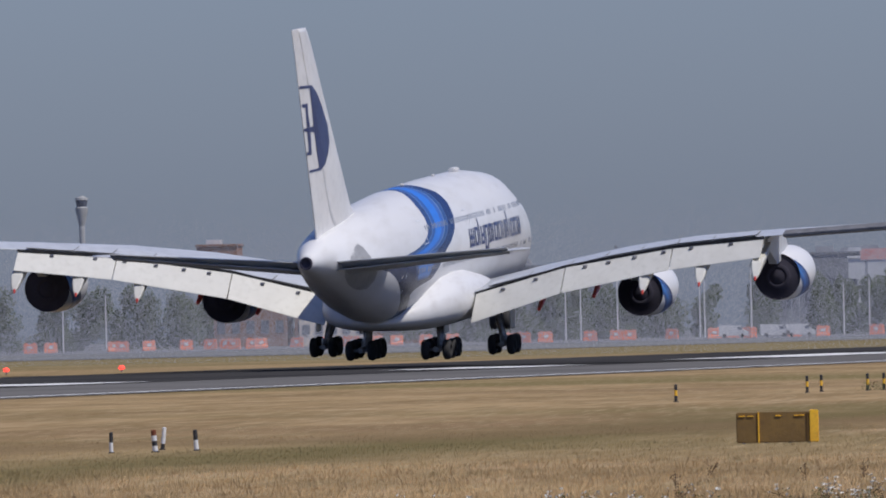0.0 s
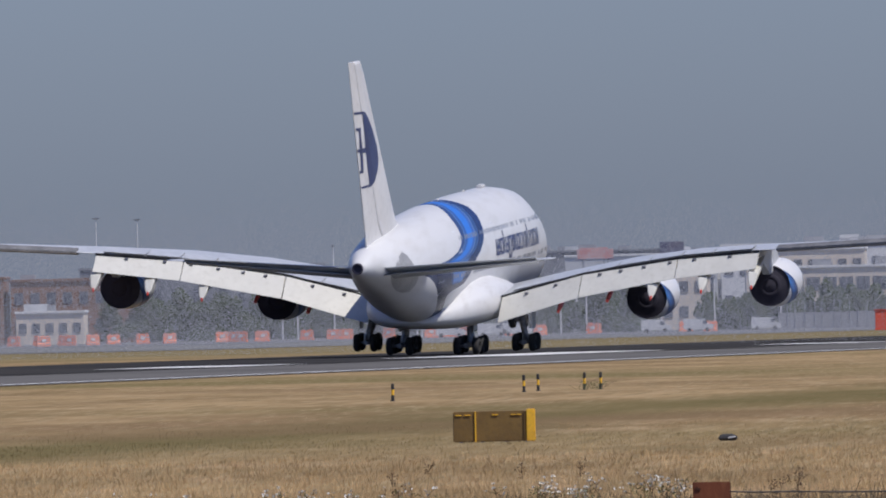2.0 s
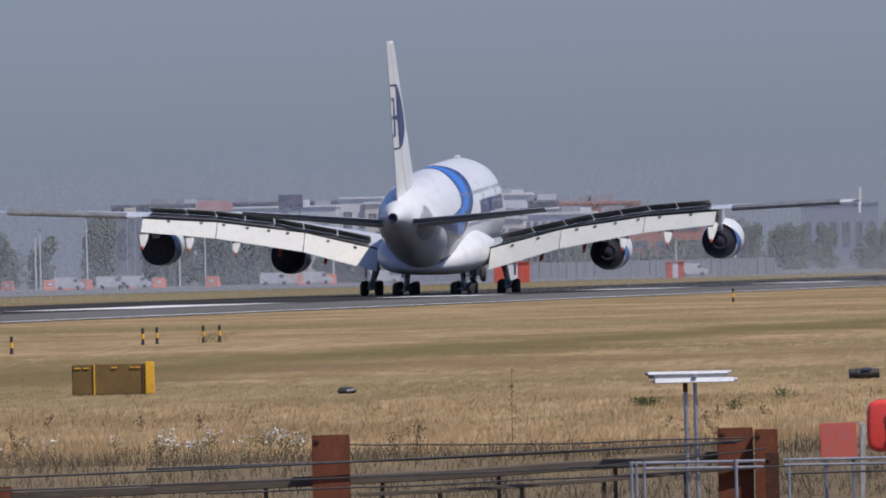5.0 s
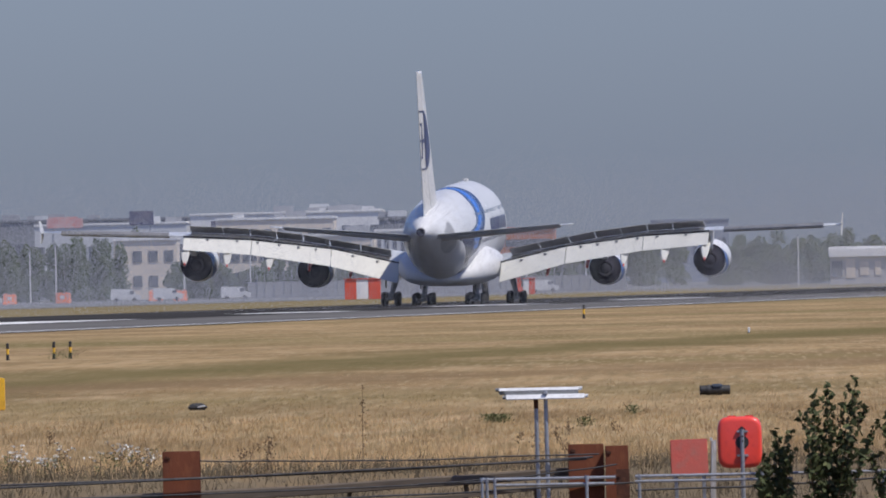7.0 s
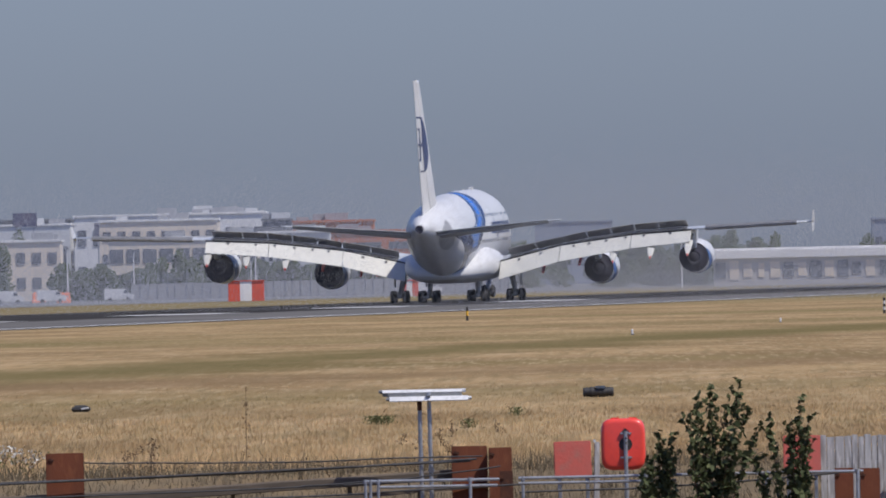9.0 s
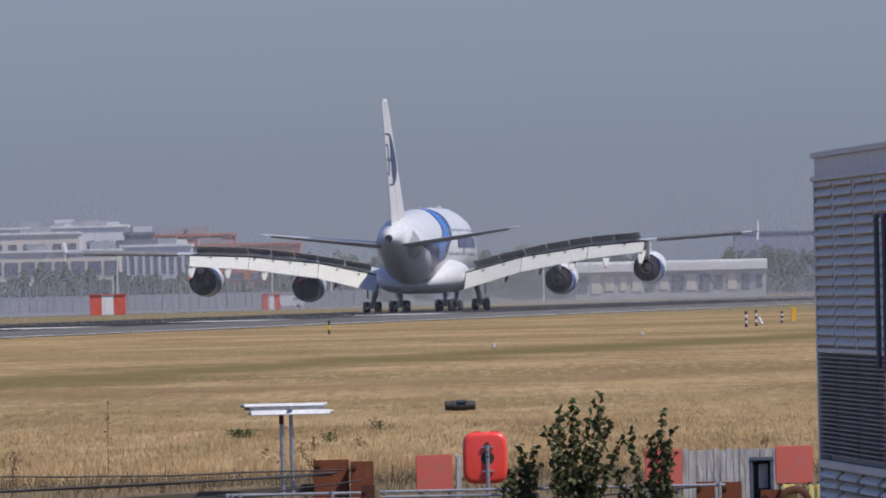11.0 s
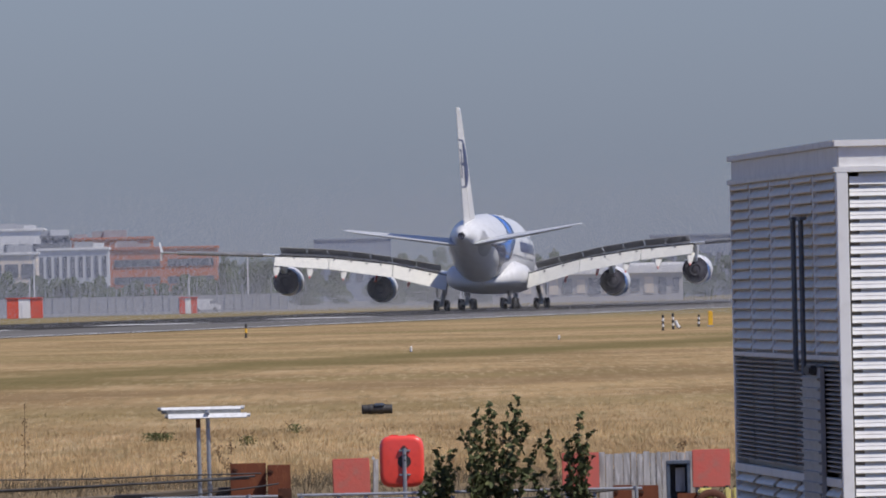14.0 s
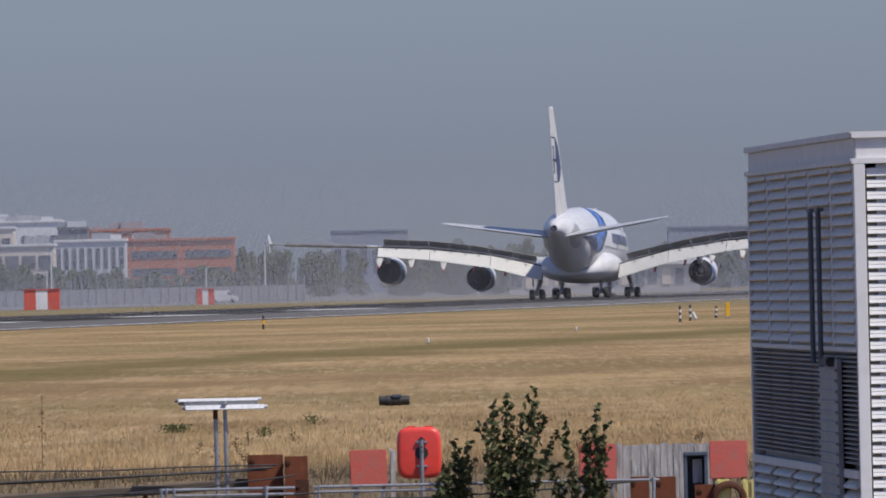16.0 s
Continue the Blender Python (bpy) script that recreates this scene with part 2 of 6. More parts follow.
# ---------------------------------------------------------------- airliner
def fuselage_material():
    """White paint with a slanting blue sash round the rear body."""
    m, ns, ls, bs = nodes_of("airliner_livery")
    co = ns.new("ShaderNodeTexCoord")
    sp = ns.new("ShaderNodeSeparateXYZ")
    ls.new(co.outputs["Object"], sp.inputs[0])

    def op(kind, a, b):
        n = ns.new("ShaderNodeMath")
        n.operation = kind
        for i, v in enumerate((a, b)):
            if v is None:
                continue
            if isinstance(v, (int, float)):
                n.inputs[i].default_value = v
            else:
                ls.new(v, n.inputs[i])
        return n.outputs[0]

    def curve(points, lo, hi):
        """A smooth function of height, through (z, value) points in rising order."""
        r = ns.new("ShaderNodeMapRange")
        r.inputs[1].default_value, r.inputs[2].default_value = 2.5, 12.5
        ls.new(sp.outputs["Z"], r.inputs[0])
        c = ns.new("ShaderNodeValToRGB")
        ce = c.color_ramp.elements
        while len(ce) < len(points):
            ce.new(0.5)
        for e, (z, v) in zip(ce, points):
            g = (v - lo) / (hi - lo)
            e.position, e.color = (z - 2.5) / 10.0, (g, g, g, 1)
        ls.new(r.outputs[0], c.inputs[0])
        return op("ADD", op("MULTIPLY", c.outputs[0], hi - lo), lo)

    def bands(u, stops):
        """Bands of flat colour along u, from 0 to 1."""
        c = ns.new("ShaderNodeValToRGB")
        c.color_ramp.interpolation = "CONSTANT"
        ce = c.color_ramp.elements
        while len(ce) < len(stops):
            ce.new(0.5)
        for e, (p, q) in zip(ce, stops):
            e.position, e.color = p, (*q, 1)
        ls.new(u, c.inputs[0])
        return c.outputs[0]

    def blend(fac, a, b):
        x = ns.new("ShaderNodeMix")
        x.data_type = "RGBA"
        ls.new(fac, x.inputs[0])
        for i, c in ((6, a), (7, b)):
            if isinstance(c, tuple):
                x.inputs[i].default_value = (*c, 1)
            else:
                ls.new(c, x.inputs[i])
        return x.outputs[2]

    # the sash sweeps back to a point at mid height, then under the belly as a ring
    aft = curve([(2.9, -14.8), (3.54, -15.8), (4.19, -17.2), (4.83, -18.4), (5.69, -20.0), (6.48, -21.8), (6.94, -23.3), (7.26, -25.4), (7.42, -26.4), (7.56, -25.6),
                 (7.72, -22.0), (7.9, -18.6), (8.1, -16.2), (8.42, -13.8), (8.9, -11.9), (9.44, -10.9), (10.0, -10.6), (10.75, -10.4), (11.4, -9.5), (11.8, -8.6)], -28, 0)
    fwd = curve([(2.9, -13.4), (3.83, -14.3), (4.47, -15.5), (5.0, -16.5), (5.3, -16.0), (5.57, -14.2), (5.8, -11.4), (6.5, -9.2), (7.0, -8.2), (7.5, -7.0),
                 (8.12, -4.6), (8.81, -2.8), (9.5, -1.8), (10.6, -1.0), (11.3, -1.2), (11.9, -3.0)], -28, 0)
    u = op("DIVIDE", op("SUBTRACT", sp.outputs["X"], aft), op("SUBTRACT", fwd, aft))
    upper = bands(u, [(0.0, (0.035, 0.07, 0.19)), (0.14, (0.10, 0.18, 0.38)), (0.17, (0.04, 0.11, 0.34)), (0.27, (0.04, 0.19, 0.66)), (0.50, (0.05, 0.13, 0.42)),
                      (0.60, (0.14, 0.22, 0.38)), (0.63, (0.03, 0.08, 0.24)), (0.72, (0.10, 0.16, 0.30)), (0.74, (0.022, 0.042, 0.13))])
    middle = bands(u, [(0.0, (0.022, 0.035, 0.09)), (0.42, (0.06, 0.09, 0.18)), (0.48, (0.10, 0.21, 0.50)), (0.80, (0.06, 0.08, 0.15))])
    z1, z2 = node(ns, "ShaderNodeMapRange", i1=5.9, i2=6.2), node(ns, "ShaderNodeMapRange", i1=7.5, i2=7.8)
    for q in (z1, z2):
        ls.new(sp.outputs["Z"], q.inputs[0])
    sash = blend(z2.outputs[0], blend(z1.outputs[0], (0.02, 0.028, 0.065), middle), upper)
    inside = op("MULTIPLY", op("GREATER_THAN", u, 0.0), op("LESS_THAN", u, 1.0))
    livery = blend(inside, (0.655, 0.655, 0.65), sash)
    mp = node(ns, "ShaderNodeMapping", Scale=(0.3, 1, 1))
    ls.new(co.outputs["Object"], mp.inputs[0])
    dirt = noise_mix(ns, ls, mp.outputs[0], (1, 1, 1), (0.9, 0.89, 0.87), 0.9, 0.45, 0.75)
    x = ns.new("ShaderNodeMix")
    x.data_type, x.blend_type = "RGBA", "MULTIPLY"
    x.inputs[0].default_value = 1
    ls.new(livery, x.inputs[6])
    ls.new(dirt, x.inputs[7])
    ls.new(x.outputs[2], bs.inputs["Base Color"])
    bs.inputs["Roughness"].default_value = 0.25
    bs.inputs["Specular IOR Level"].default_value = 0.08
    return m


M_BODY = fuselage_material()
FUS_S = [0.0, 0.5, 1.5, 4.0, 8.0, 13.0, 19.0, 32.0, 44.0, 48.0, 52.0, 56.0, 60.0, 64.0, 67.5, 70.0, 71.6, 72.0]
FUS_T = [5.6, 6.3, 7.15, 8.7, 10.4, 11.62, 12.03, 12.02, 11.8, 11.62, 11.4, 11.13, 10.8, 10.38, 9.95, 9.45, 8.95, 8.75]
FUS_B = [5.4, 4.8, 4.2, 3.45, 3.0, 2.9, 2.9, 2.9, 2.9, 2.92, 3.2, 3.85, 4.75, 5.85, 6.8, 7.4, 7.8, 7.9]
FUS_W = [0.1, 0.7, 1.2, 2.15, 3.0, 3.45, 3.57, 3.57, 3.57, 3.56, 3.45, 3.2, 2.8, 2.2, 1.6, 1.05, 0.62, 0.45]
NOSE = 34.95


def fus_at(x):
    s = NOSE - x
    return lerp(s, FUS_S, FUS_T), lerp(s, FUS_S, FUS_B), lerp(s, FUS_S, FUS_W)


def fus_point(x, a, out=0.0):
    """A point on the skin: a is the angle from the right side upwards."""
    t, b, w = fus_at(x)
    return Vector((x, -(w + out) * math.cos(a), (t + b) / 2 + ((t - b) / 2 + out) * math.sin(a)))


def ring_section(pts, y):
    return [Vector((x, y, z)) for x, z in pts]


def aerofoil(le, te, z_le, z_te, thick, n=9):
    """Upper then lower points of a section."""
    up, lo = [], []
    for i in range(n + 1):
        u = i / n
        u = u * u * (3 - 2 * u)
        th = thick * (1.48 * math.sqrt(u) - 0.63 * u - 1.76 * u ** 2 + 1.42 * u ** 3 - 0.5 * u ** 4) * 0.98 + 0.02
        x, z = le + (te - le) * u, z_le + (z_te - z_le) * u
        up.append((x, z + th * 1.15))
        lo.append((x, z - th * 0.8))
    return up + lo[::-1][:-1]


ROOT_Y, ROOT_Z = 3.3, 4.6
WY = [3.3, 8.0, 14.8, 20.0, 26.3, 33.0, 39.6]
W_LE = [13.8, 9.8, 5.2, 1.6, -2.6, -7.3, -12.0]
W_TE = [-4.2, -5.3, -6.6, -7.6, -9.2, -12.2, -15.4]
W_ZT = [4.05, 5.25, 6.78, 7.62, 8.22, 8.75, 9.25]
W_TH = [1.25, 1.05, 0.8, 0.62, 0.48, 0.36, 0.22]
FLAP_Y = [5.1, 11.7, 19.5, 26.15]


def wing_edge(y):
    return lerp(y, WY, W_LE), lerp(y, WY, W_TE), lerp(y, WY, W_ZT)


def build_wing(side, plane):
    """side 1: port, -1: starboard. Local origin at the root hinge."""
    o = Vector((0, side * ROOT_Y, ROOT_Z))

    def V(x, y, z):
        return Vector((x, side * y, z)) - o

    bm = bm_()
    rings = []
    for y, le, te, zt, th in zip(WY, W_LE, W_TE, W_ZT, W_TH):
        sec = aerofoil(le, te, zt + 0.006 * (le - te), zt, th * 0.72)
        rings.append([V(x, y, z) for x, z in sec])
    loft(bm, rings)
    wing = part("wing", bm, M_WING, plane, "grey upper wing skin", True, Matrix.Translation(o))
    # wingtip fence
    bm = bm_()
    loft(bm, [[V(-12.6 - dx, 39.65 + dy, z) for dx, dy in ((0, 0), (1.5, 0.06), (3.3, 0), (1.5, -0.06))] for z, in ((9.3,),)] +
         [[V(-14.6 - dx * 0.5, 39.75 + dy * 0.5, 10.5) for dx, dy in ((0, 0), (1.5, 0.06), (3.3, 0), (1.5, -0.06))]])
    loft(bm, [[V(-12.6 - dx, 39.65 + dy, 9.2) for dx, dy in ((0, 0), (1.5, 0.06), (3.3, 0), (1.5, -0.06))],
              [V(-14.4 - dx * 0.5, 39.7 + dy * 0.5, 8.2) for dx, dy in ((0, 0), (1.5, 0.06), (3.3, 0), (1.5, -0.06))]])
    part("wingtip_fence", bm, M_WHITE, wing)
    # flaps, lowered
    for i, (y0, y1) in enumerate(zip(FLAP_Y, FLAP_Y[1:])):
        bm = bm_()
        rings = []
        for y in (y0 + 0.04, (y0 + y1) / 2, y1 - 0.04):
            _, te, zt = wing_edge(y)
            c = lerp(y, [5.1, 26.15], [2.75, 2.0])
            d = lerp(y, [5.1, 26.15], [1.85, 1.2])
            zt = lerp(y, FLAP_Y, [4.4, 6.22, 7.5, 8.12])
            x0, z0 = te + 0.55, zt - 0.02
            sec = [(x0, z0), (x0 - c * 0.15, z0 + 0.12), (x0 - c * 0.55, z0 - d * 0.42), (x0 - c, z0 - d), (x0 - c - 0.02, z0 - d - 0.05),
                   (x0 - c * 0.55, z0 - d * 0.42 - 0.25), (x0 - c * 0.12, z0 - 0.32), (x0 + 0.1, z0 - 0.2)]
            rings.append([V(x, y, z) for x, z in sec])
        loft(bm, rings)
        flap = part("flap", bm, M_FLAP, wing, "lowered off-white trailing-edge flap", False)
        # near-black strip along the flap's top stands for the shade in the gap
        bm = bm_()
        rings = []
        for y in (y0, (y0 + y1) / 2, y1):
            _, te, _ = wing_edge(y)
            zt = lerp(y, FLAP_Y, [4.4, 6.22, 7.5, 8.12])
            rings.append([V(te + dx, y, zt + dz) for dx, dz in ((-0.03, 0.12), (-0.03, -0.06), (0.2, -0.06), (0.2, 0.12))])
        loft(bm, rings)
        part("flap_gap_shade", bm, M_GAPSHADE, wing, "dark strip for the shade in the gap above the flap")
    for y in (7.2, 9.6, 13.2, 14.9, 16.8, 18.9, 20.9, 23.8):
        bm = bm_()
        _, te, _ = wing_edge(y)
        c, d = lerp(y, [5.1, 26.15], [2.75, 2.0]), lerp(y, [5.1, 26.15], [1.85, 1.2])
        zt = lerp(y, FLAP_Y, [4.4, 6.22, 7.5, 8.12])
        x0 = te + 0.55
        box(bm, V(x0 - c * 0.36, y, zt - d * 0.14), (0.26, 0.3, 0.1), Matrix.Rotation(-math.atan2(d, c), 4, "Y"), 0.03)
        part("flap_fitting", bm, M_METAL, wing)
    # flap track fairings
    for y in (17.7, 21.8, 25.9):
        _, te, _ = wing_edge(y)
        zt = lerp(y, FLAP_Y, [4.4, 6.22, 7.5, 8.12])
        bm = bm_()
        prof = [(3.6, 0.12, -0.45, 0.2), (1.5, 0.34, -0.85, 0.6), (0.2, 0.42, -1.1, 0.85), (-1.2, 0.43, -1.42, 0.95), (-1.65, 0.41, -1.66, 0.85), (-2.15, 0.27, -2.22, 0.45), (-2.4, 0.11, -2.56, 0.16)]
        loft(bm, [[V(te + dx, y, zt + dz) + Vector((0, w * fy, -hh * fz)) for fy, fz in
                   ((-0.8, -0.1), (0.8, -0.1), (1, 0.08), (0.82, 0.5), (0.3, 0.95), (-0.3, 0.95), (-0.82, 0.5), (-1, 0.08))] for dx, w, dz, hh in prof])
        part("flap_track_fairing", bm, M_FLAP, wing, "", False)
        bm = bm_()
        tube(bm, V(te - 2.32, y, zt - 2.53), V(te - 2.48, y, zt - 2.76), 0.12, 0.06, 8)
        part("fairing_tip", bm, M_RED, wing, "red fairing tip")
    for y in (9.9, 13.9):
        _, te, _ = wing_edge(y)
        zt = lerp(y, FLAP_Y, [4.4, 6.22, 7.5, 8.12])
        bm = bm_()
        tube(bm, V(te + 0.6, y, zt - 1.75), V(te - 1.0, y, zt - 2.35), 0.2, 0.13, 8)
        part("flap_track", bm, M_RED, wing, "red flap track end")
    # spoilers, hinged ahead of the flap
    spoilers = []
    ys = [6.0, 9.0, 12.0, 14.6, 17.2, 19.8, 22.4, 25.6]
    for y0, y1 in zip(ys, ys[1:]):
        h0, h1 = [Vector(V(wing_edge(y)[1] + 2.15, y, wing_edge(y)[2] + 0.34)) for y in (y0, y1)]
        mid = (h0 + h1) / 2
        ax = (h1 - h0).normalized()
        bm = bm_()
        t0, t1 = [Vector(V(wing_edge(y)[1] + 0.1, y, wing_edge(y)[2] + 0.16)) for y in (y0, y1)]
        g = ax * 0.04
        up = Vector((0, 0, 0.05))
        lo = [p - mid for p in (h0 + g, h1 - g, t1 - g, t0 + g)]
        loft(bm, [lo, [p + up * (1.3 if k < 2 else 0.6) for k, p in enumerate(lo)]])
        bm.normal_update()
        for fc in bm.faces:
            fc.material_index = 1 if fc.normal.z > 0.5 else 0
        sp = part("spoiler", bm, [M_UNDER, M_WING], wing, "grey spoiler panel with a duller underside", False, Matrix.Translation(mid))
        spoilers.append((sp, mid, ax * side))
        # flat dark sheet just below the closed panel, covering the wing skin
        bm = bm_()
        dn = Vector((0, 0, -0.02))
        loft(bm, [[p + dn for p in (h0 + g, h1 - g, t1 - g, t0 + g)], [p + dn * 3 for p in (h0 + g, h1 - g, t1 - g, t0 + g)]])
        part("spoiler_undersheet", bm, M_AILERON, wing, "flat dark sheet under the spoiler")
    # aileron seam
    bm = bm_()
    y0, y1 = 27.6, 37.8
    p = []
    for y in (y0, y1):
        le, te, zt = wing_edge(y)
        p += [V(te + 1.1, y, zt + 0.30), V(te - 0.05, y, zt + 0.06), V(te - 0.05, y, zt - 0.10), V(te + 1.1, y, zt - 0.26)]
    loft(bm, [p[:4], p[4:]])
    part("aileron", bm, M_AILERON, wing, "dark grey aileron trailing edge")
    # engines
    for y, xn, zc, k in ((14.75, 5.5, 3.72, 1.02), (25.75, -1.9, 5.08, 1.0)):
        m = Matrix.Translation(V(xn, y, zc)) @ Matrix.Rotation(radians(-1.5), 4, "Y")
        bm = bm_()
        lathe(bm, [(0, 1.6), (0.9, 1.70), (2.4, 1.8), (3.9, 1.86), (5.0, 1.80), (5.6, 1.70), (5.75, 1.62), (5.6, 1.57), (5.2, 1.55)], None, 36)
        part("engine_nacelle", bm, M_NACELLE, wing, "white engine cowling with a blue sash", True, m)
        bm = bm_()
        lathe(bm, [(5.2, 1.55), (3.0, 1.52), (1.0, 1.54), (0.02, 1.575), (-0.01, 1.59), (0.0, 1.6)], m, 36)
        part("fan_duct", bm, M_DARK, wing, "inner fan duct with its shade in the colour", True)
        bm = bm_()
        # first profile adds a disc closing the duct; its dark colour stands for shade
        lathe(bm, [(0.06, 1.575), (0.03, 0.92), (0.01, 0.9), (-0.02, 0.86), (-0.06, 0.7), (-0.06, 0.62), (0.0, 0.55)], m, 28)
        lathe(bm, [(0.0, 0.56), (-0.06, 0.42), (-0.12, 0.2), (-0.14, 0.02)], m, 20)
        part("engine_core", bm, M_DARK, wing, "exhaust nozzle and cone with an added shade-dark disc over the duct", True)
        bm = bm_()
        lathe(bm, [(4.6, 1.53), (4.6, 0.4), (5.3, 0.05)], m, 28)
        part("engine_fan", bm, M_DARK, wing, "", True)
        bm = bm_()
        le, te, zt = wing_edge(y)
        top = zt + 0.1
        loft(bm, [[V(x, y + dy, z) for dy in (-w, w)] + [V(x, y + dy, z2) for dy in (w, -w)] for x, z, z2, w in
                  ((xn + 4.2, zc + 1.75, zc + 1.6, 0.1), (xn + 1.5, top - 0.1, zc + 1.3, 0.28), (xn - 1.5, top - 0.2, zc + 0.95, 0.3), (xn - 4.2, top - 0.35, top - 1.0, 0.12))])
        # wing grey in place of white puts the pylon's shade into its colour
        part("pylon", bm, M_WING, wing, "engine pylon greyed for the shade below the wing", False)
    return wing, spoilers


M_GAPSHADE = surface("dark_gap_shade", (0.03, 0.03, 0.032), (0.045, 0.045, 0.046), 1, None, 8, 0.9, spec=0.1)


def nacelle_material():
    m, ns, ls, bs = nodes_of("cowling_livery")
    co = ns.new("ShaderNodeTexCoord")
    sp = ns.new("ShaderNodeSeparateXYZ")
    ls.new(co.outputs["Object"], sp.inputs[0])
    k = node(ns, "ShaderNodeMath", i1=1.6)
    k.operation = "MULTIPLY"
    ls.new(sp.outputs["Z"], k.inputs[0])
    u = ns.new("ShaderNodeMath")
    ls.new(k.outputs[0], u.inputs[0])
    ls.new(sp.outputs["X"], u.inputs[1])
    r = node(ns, "ShaderNodeMapRange", i1=-0.5, i2=2.3)
    ls.new(u.outputs[0], r.inputs[0])
    cr = ns.new("ShaderNodeValToRGB")
    cr.color_ramp.interpolation = "CONSTANT"
    stops = ((0.0, (0.68, 0.68, 0.68)), (0.12, (0.03, 0.09, 0.26)), (0.3, (0.04, 0.16, 0.45)), (0.5, (0.16, 0.25, 0.42)), (0.53, (0.03, 0.10, 0.30)),
             (0.7, (0.14, 0.22, 0.38)), (0.73, (0.02, 0.05, 0.16)), (0.9, (0.68, 0.68, 0.68)))
    ce = cr.color_ramp.elements
    while len(ce) < len(stops):
        ce.new(0.5)
    for e, (p, c) in zip(ce, stops):
        e.position, e.color = p, (*c, 1)
    ls.new(r.outputs[0], cr.inputs[0])
    ls.new(cr.outputs[0], bs.inputs["Base Color"])
    bs.inputs["Roughness"].default_value = 0.3
    bs.inputs["Specular IOR Level"].default_value = 0.15
    return m


M_NACELLE = nacelle_material()


def fin_half(x, z):
    """Half thickness of the fin at a place on it."""
    le = lerp(z, [11.5, 24.05], [-22.4, -34.9])
    te = lerp(z, [9.5, 24.05], [-33.4, -39.7])
    u = min(1, max(0, (le - x) / (le - te)))
    return lerp(z, [9.4, 24.05], [0.52, 0.2]) * lerp(u, [0, 0.02, 0.06, 0.12, 0.35, 0.6, 1], [0.03, 0.3, 0.55, 0.78, 1, 0.85, 0.08])


def emblem_strip(bm, a, b, n=8):
    """Paint film between two lines of (x, z) on the starboard side of the fin."""
    def skin(p, q, f):
        x, z = p[0] + (q[0] - p[0]) * f, p[1] + (q[1] - p[1]) * f
        return Vector((x, -fin_half(x, z) - 0.025, z))
    for (p0, q0), (p1, q1) in zip(zip(a, b), zip(a[1:], b[1:])):
        for s in range(4):
            m0, m1 = [[tuple(np.add(np.multiply(u, 1 - f), np.multiply(v, f))) for u, v in ((p0, p1), (q0, q1))] for f in (s / 4, (s + 1) / 4)]
            for k in range(n):
                bm.faces.new([bm.verts.new(skin(*e, f)) for e, f in ((m0, k / n), (m0, (k + 1) / n), (m1, (k + 1) / n), (m1, k / n))])


def build_fin(plane):
    bm = bm_()
    us = [0, 0.02, 0.06, 0.12, 0.22, 0.35, 0.5, 0.62, 0.68]
    rings, rud = [], []
    for z in [9.4, 10.2, 10.8, 11.5, 13, 15, 17, 19, 21, 23, 23.8, 24.05]:
        le = lerp(z, [9.4, 10.2, 10.8, 11.5, 24.05], [-14.0, -17.6, -20.6, -22.4, -34.9])
        if z > 23.5:
            le -= (z - 23.5) * 0.9
        te = lerp(z, [9.5, 24.05], [-33.4, -39.7])
        hw = lerp(z, [9.4, 24.05], [0.52, 0.2])

        def th(u):
            return hw * lerp(u, [0, 0.02, 0.06, 0.12, 0.35, 0.6, 1], [0.03, 0.3, 0.55, 0.78, 1, 0.85, 0.08])
        xs = [le + (te - le) * u for u in us]
        rings.append([Vector((x, th(u), z)) for x, u in zip(xs, us)] + [Vector((x, -th(u), z)) for x, u in zip(xs[::-1], us[::-1])])
        if z >= 9.4:
            us2 = [0.685, 0.8, 1.0]
            xs = [le + (te - le) * u for u in us2]
            rud.append([Vector((x, th(u), z)) for x, u in zip(xs, us2)] + [Vector((x, -th(u), z)) for x, u in zip(xs[::-1], us2[::-1])])
    loft(bm, rings)
    part("tail_fin", bm, M_FIN, plane, "white tail fin with a navy emblem", True)
    bm = bm_()
    loft(bm, rud)
    part("rudder", bm, M_FIN, plane, "white rudder", False)
    bm = bm_()
    inner = [(-35.45, 20.02), (-35.1, 19.17), (-34.75, 18.2), (-34.5, 17.36), (-34.1, 16.66), (-33.7, 15.69), (-33.25, 14.84), (-33.1, 14.5)]
    outer = [(-34.9, 20.16), (-33.6, 19.66), (-32.0, 18.64), (-30.35, 17.3), (-30.1, 16.27), (-30.6, 15.42), (-31.6, 14.71), (-32.6, 14.38)]
    emblem_strip(bm, inner, outer)
    for a, b in (([(-37.9, 20.04), (-35.4, 20.0)], [(-37.9, 20.22), (-34.9, 20.18)]), ([(-33.1, 14.54), (-35.4, 14.47)], [(-32.6, 14.37), (-35.4, 14.31)]),
                 ([(-36.55, 18.98), (-36.3, 18.2), (-36.1, 17.4)], [(-35.95, 18.98), (-35.75, 18.2), (-35.3, 17.4)]), ([(-37.3, 18.98), (-36.5, 18.98)], [(-37.3, 18.78), (-36.5, 18.74)]),
                 ([(-36.8, 17.34), (-34.5, 17.4)], [(-36.8, 17.15), (-34.4, 17.0)]), ([(-36.0, 17.12), (-35.75, 16.4), (-35.55, 15.6)], [(-35.25, 17.12), (-35.05, 16.4), (-34.9, 15.6)]),
                 ([(-36.0, 15.72), (-34.95, 15.72)], [(-36.0, 15.5), (-34.95, 15.5)])):
        emblem_strip(bm, a, b)
    part("tail_emblem", bm, M_NAVY, plane, "navy crescent and curled strokes")


M_FIN = surface("tail_paint", (0.74, 0.73, 0.71), (0.66, 0.65, 0.63), 0.3, (0.6, 0.59, 0.57), 1.5, 0.4, 0, 0.02, 3, 0.01, 0.2)


